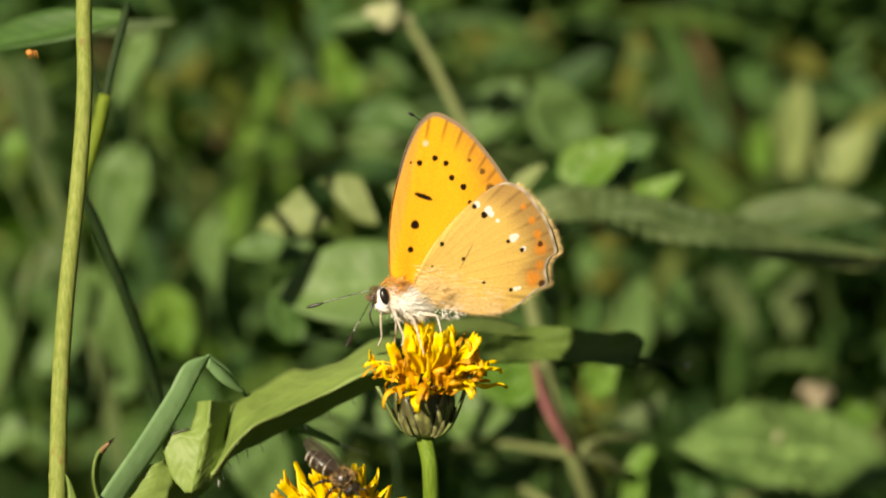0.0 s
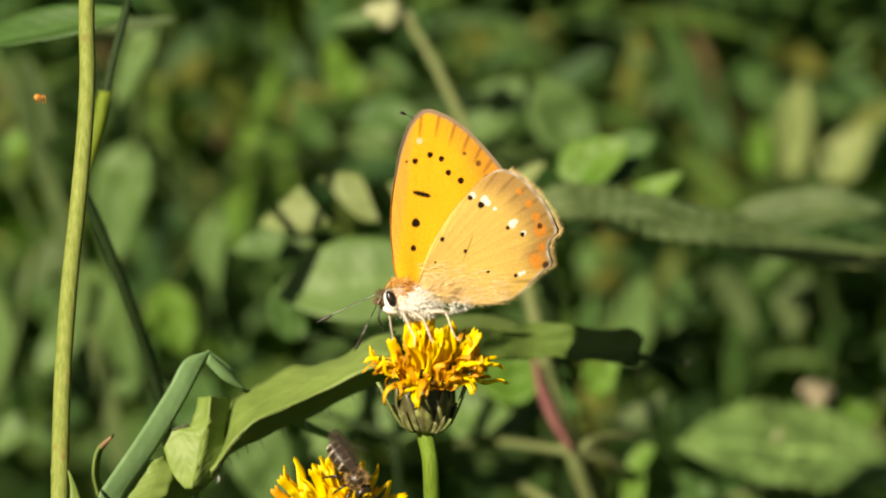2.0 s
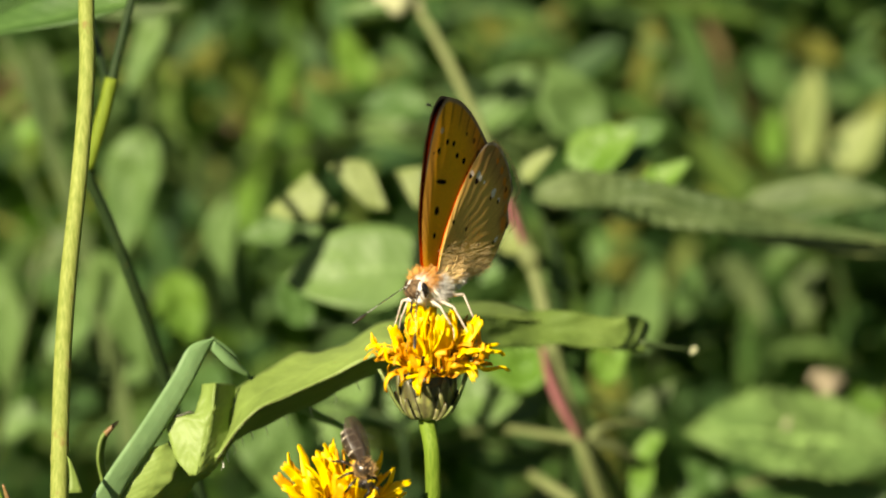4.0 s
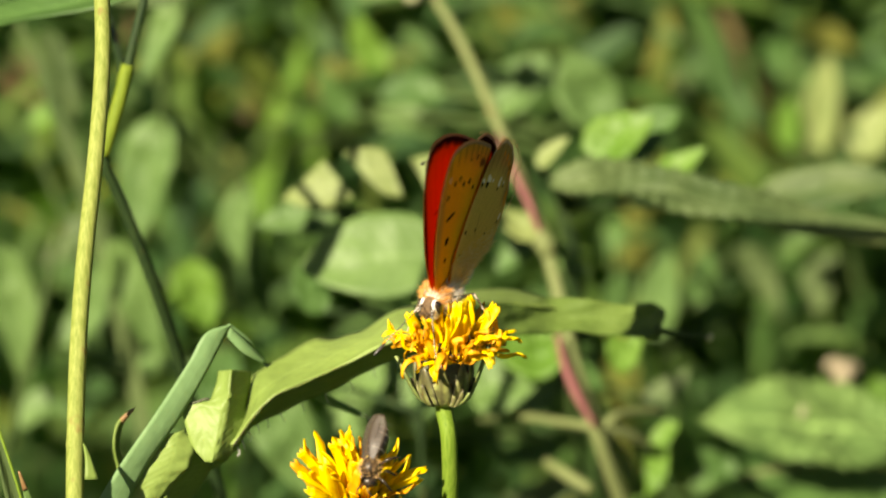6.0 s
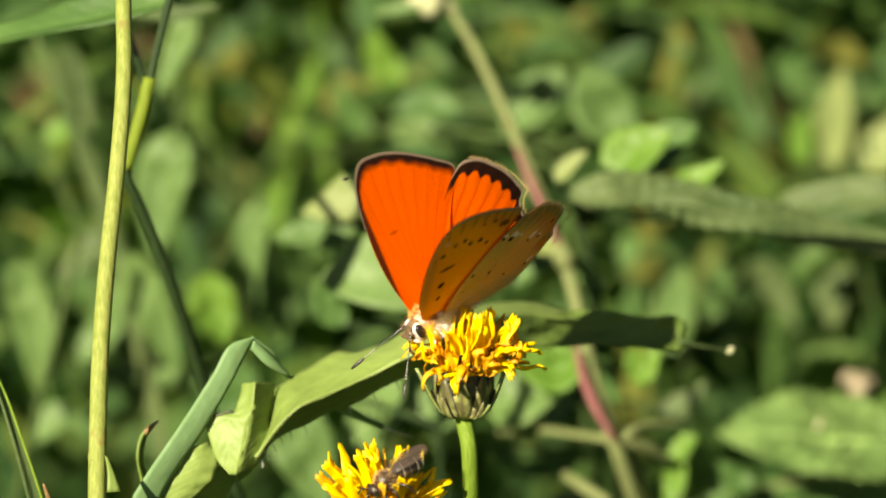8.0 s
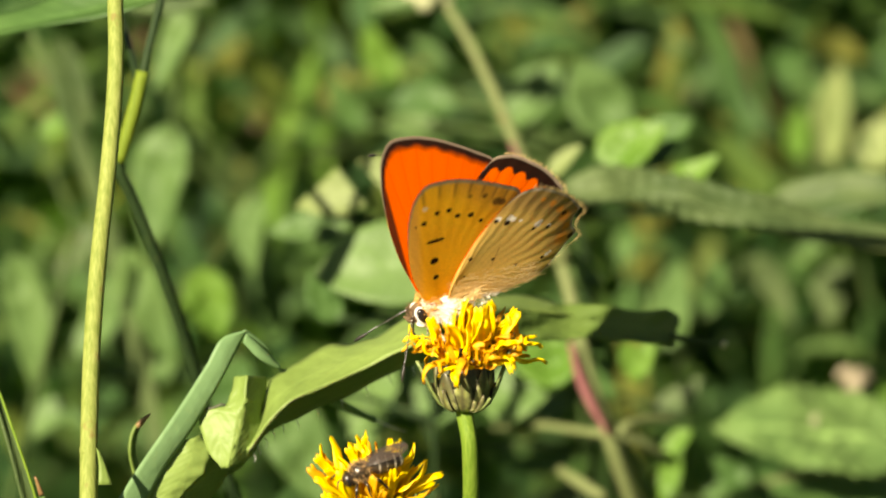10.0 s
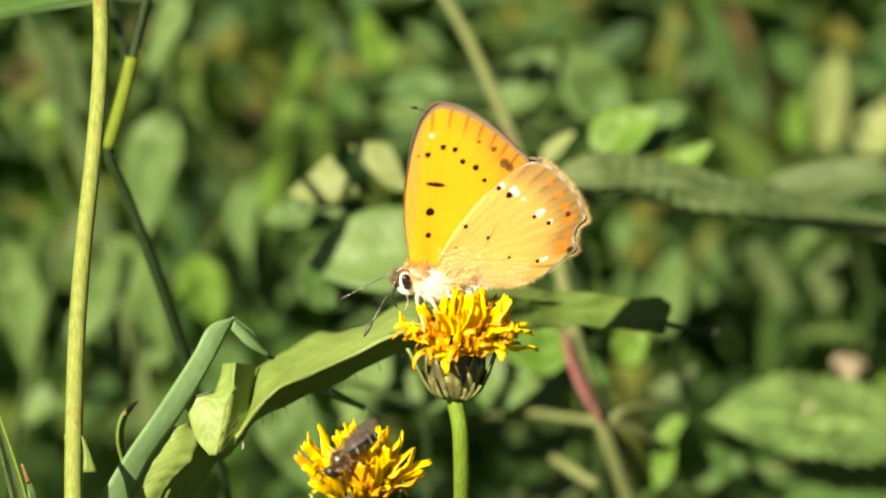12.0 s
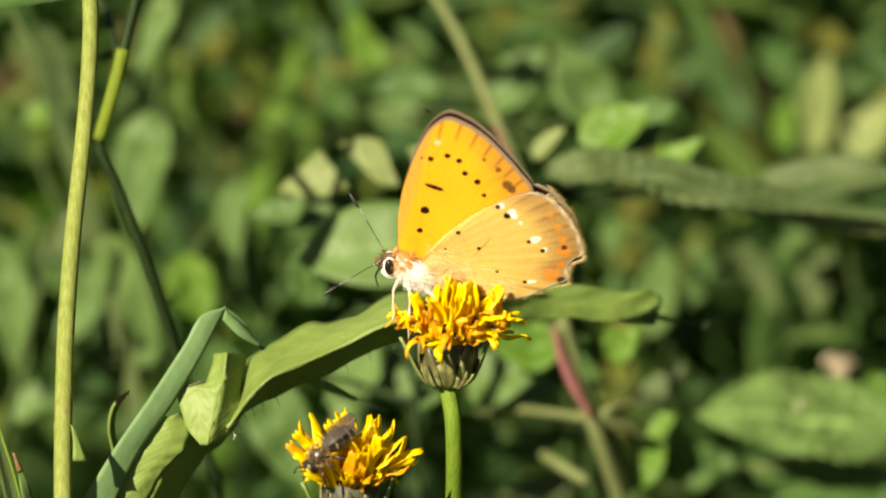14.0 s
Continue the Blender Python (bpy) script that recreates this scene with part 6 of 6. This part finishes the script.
# ---- what moves ----
# seconds, opening of the left and of the right wings, swing of the forewings, in degrees
WINGS = [
    (0, 0.8, -0.8, 3.1),
    (0.5, 0.8, -0.8, 2.2),
    (1, 0.8, -0.8, 3.5),
    (1.5, 0.8, -0.8, 3.4),
    (2, 0.8, -0.8, 4.9),
    (2.5, 0.8, -0.8, 5),
    (3, 0.8, -0.8, 4.9),
    (5.5, 3, -2.5, 2.4),
    (6, 9, -4, -4),
    (6.5, 17.0, -0.5, -10.4),
    (7, 25, 7, -9.5),
    (7.5, 31, 12.5, -8),
    (10, 21, 3, -3),
    (10.5, 20, 1.2, -2.6),
    (11, 17.5, 1, -3.7),
    (11.25, 6.5, 0.4, -3.7),
    (11.5, 2.8, 0.1, -3.7),
    (12, 0.8, -0.2, -2.7),
    (12.5, 0.8, -0.2, -2.8),
    (13, 0.8, -0.2, -2.8),
    (13.5, 0.8, 0.2, -3.6),
    (14, 0.6, 0.8, -3.3),
]


def motions():
    walk(BUTTERFLY, [
        (0, pose(-0.00233, -0.00142, 0.35469, 15.01, -11.81, -162.57)),
        (0.5, pose(-0.00339, -0.00148, 0.35447, 17.32, -4.57, -159.36)),
        (1, pose(-0.00224, -0.00133, 0.35502, 15.78, -17.47, -167.58)),
        (1.5, pose(-0.00137, -0.00138, 0.35486, 14.96, -1.44, -159.51)),
        (2, pose(-0.00159, -0.00146, 0.35456, 13.84, -4.86, -160.68)),
        (2.5, pose(-0.00238, -0.00165, 0.35384, 8.36, 8.39, -152.59)),
        (3, pose(-0.00103, -0.00126, 0.3553, 4.39, -9.04, -142.1)),
        (5.5, pose(-0.00077, -0.00167, 0.35378, -3.82, 16.86, -107.38)),
        (6, pose(-0.00147, -0.00176, 0.35342, -5.19, 17.78, -116.75)),
        (6.5, pose(-0.00247, -0.00181, 0.35324, -7.6, 18.98, -130.06)),
        (7, pose(-0.00278, -0.00202, 0.35245, -6.6, 18.65, -134.16)),
        (7.5, pose(-0.0043, -0.00212, 0.3521, -6.03, 17.64, -136.76)),
        (10, pose(-0.00222, -0.00197, 0.35263, -9.15, 15.03, -158.5)),
        (10.5, pose(-0.00302, -0.00188, 0.353, -7.37, 14.74, -157.38)),
        (11, pose(-0.00229, -0.00196, 0.35269, -7.35, 13.34, -157.96)),
        (11.5, pose(-0.00204, -0.00198, 0.35261, -11.49, 12.49, -157.07)),
        (12, pose(-0.00235, -0.00182, 0.35323, -7.07, -4.46, -164.3)),
        (12.5, pose(-0.00208, -0.00195, 0.35272, -7.67, 1.09, -162.16)),
        (13, pose(-0.002, -0.00204, 0.3524, -11.45, 7.92, -157.76)),
        (13.5, pose(-0.0019, -0.00192, 0.35284, -11.26, -9.54, -173.75)),
        (14, pose(-0.00295, -0.00192, 0.35282, -19.4, -15.5, -178.23)),
    ])
    for ob, side, fore in ((WING_FL, 1, 1), (WING_HL, 1, 0), (WING_FR, -1, 1), (WING_HR, -1, 0)):
        walk(ob, [(t, pose(0, 0, 0, -l if side > 0 else r) @ pose(0, 0, 0, 0, -b * fore)) for t, l, r, b in WINGS])
    for ob, s, rows in ((ANT_L, 1, ANT_ROWS_L), (ANT_R, -1, ANT_ROWS_R)):
        walk(ob, [(t, pose(4.7 / 1000, 0.45 * s / 1000, 0.9 / 1000, 0, down, out)) for t, down, out in rows])
    for ob, high, rows in ((FLOWER, 330, SWAY_FLOWER), (STEM, 345, SWAY_STEM)):
        at = ob.location.copy()
        walk(ob, [(t, pose(at.x, at.y, at.z, 0, math.degrees(x / high))) for t, x in rows])
    walk(BEE, BEE_ROWS)
    walk(SPIDER, SPIDER_ROWS)


# sway in the wind: seconds, millimetres sideways at the top
SWAY_FLOWER = [(0, 0.00), (0.5, -0.56), (1, -0.22), (1.5, 0.06), (2, 0.06), (2.5, -0.67), (3, -0.44), (5.5, -0.06), (6.5, -0.22), (7, -0.44), (7.5, -0.56), (10, 0.33), (10.5, 0.06), (11, 0.44), (12, 0.56), (12.5, 0.83), (13, 0.78), (13.5, 0.78), (14, 0.67)]
SWAY_STEM = [(0, 0.00), (1.5, 0.28), (3, -0.11), (6.5, -0.33), (7.5, -0.50), (11, -0.56), (12.5, -0.83), (14, -0.94)]

# antennae: seconds, degrees downward, degrees outward
ANT_ROWS_L = [(0.0, 58, 30), (7.0, 45, 30), (11.0, 58, 30), (12.5, 55, 25), (13.5, 40, 30), (14.0, 35, 30)]
ANT_ROWS_R = [(0.0, 20, -30), (7.0, 30, -30), (11.0, 25, -30), (12.5, 40, -25), (13.5, 0, -30), (14.0, -35, -30)]


BEE_ROWS = [
    (0, pose(-0.01072, -0.01142, 0.34058, 13.4, 35.1, -27.4)),
    (0.5, pose(-0.01081, -0.01143, 0.34051, 17.2, 35.8, -18.6)),
    (1, pose(-0.0104, -0.01142, 0.34056, 16.7, 39.8, -20.4)),
    (1.5, pose(-0.01012, -0.01145, 0.34046, 18.9, 35.1, -14.1)),
    (2, pose(-0.00913, -0.01147, 0.34038, 11.7, 52.3, -34)),
    (2.5, pose(-0.0098, -0.01142, 0.34056, 8.5, 45.3, -39.4)),
    (3, pose(-0.00949, -0.01145, 0.34046, 6.1, 48.7, -44.7)),
    (5.5, pose(-0.00772, -0.01171, 0.3395, -16.6, 72.2, -82.6)),
    (6, pose(-0.00859, -0.0118, 0.33915, 4.5, 58.8, -114.6)),
    (6.5, pose(-0.00828, -0.01181, 0.33909, -9.8, 47.2, -143)),
    (7, pose(-0.0093, -0.01198, 0.33847, -13.4, 45.4, -151)),
    (7.5, pose(-0.00888, -0.01198, 0.33848, -12.2, 33.3, -149.9)),
    (10, pose(-0.01043, -0.01197, 0.33852, -17.8, 21.1, -164.3)),
    (11, pose(-0.01112, -0.01189, 0.3388, -16.1, 33.8, -159)),
    (12.5, pose(-0.01145, -0.01192, 0.33871, -17.6, 40.1, -161.5)),
    (14, pose(-0.01254, -0.01209, 0.33808, -14.4, 39.2, -154.3)),
]
SPIDER_ROWS = [
    (0.0, Matrix.Translation(mm(-40.23, 1.08, 379.48))), (0.2, Matrix.Translation(mm(-41.94, 1.01, 379.21))), (0.5, Matrix.Translation(mm(-41.15, 0.21, 376.24))),
    (0.8, Matrix.Translation(mm(-40.06, -0.1, 375.07))), (1.0, Matrix.Translation(mm(-40.34, -0.06, 375.23))), (1.5, Matrix.Translation(mm(-40.58, -0.1, 375.07))),
    (2.0, Matrix.Translation(mm(-39.49, -0.16, 374.87))), (2.5, Matrix.Translation(mm(-40.13, 0.04, 375.6))), (2.7, Matrix.Translation(mm(-41.96, 0.73, 378.16))),
    (3.0, Matrix.Translation(mm(-43.7, 1.01, 379.24))), (4.0, Matrix.Translation(mm(-51.17, 1.58, 381.36))), (14.0, Matrix.Translation(mm(-57.14, 7.5, 388))),
]
motions()
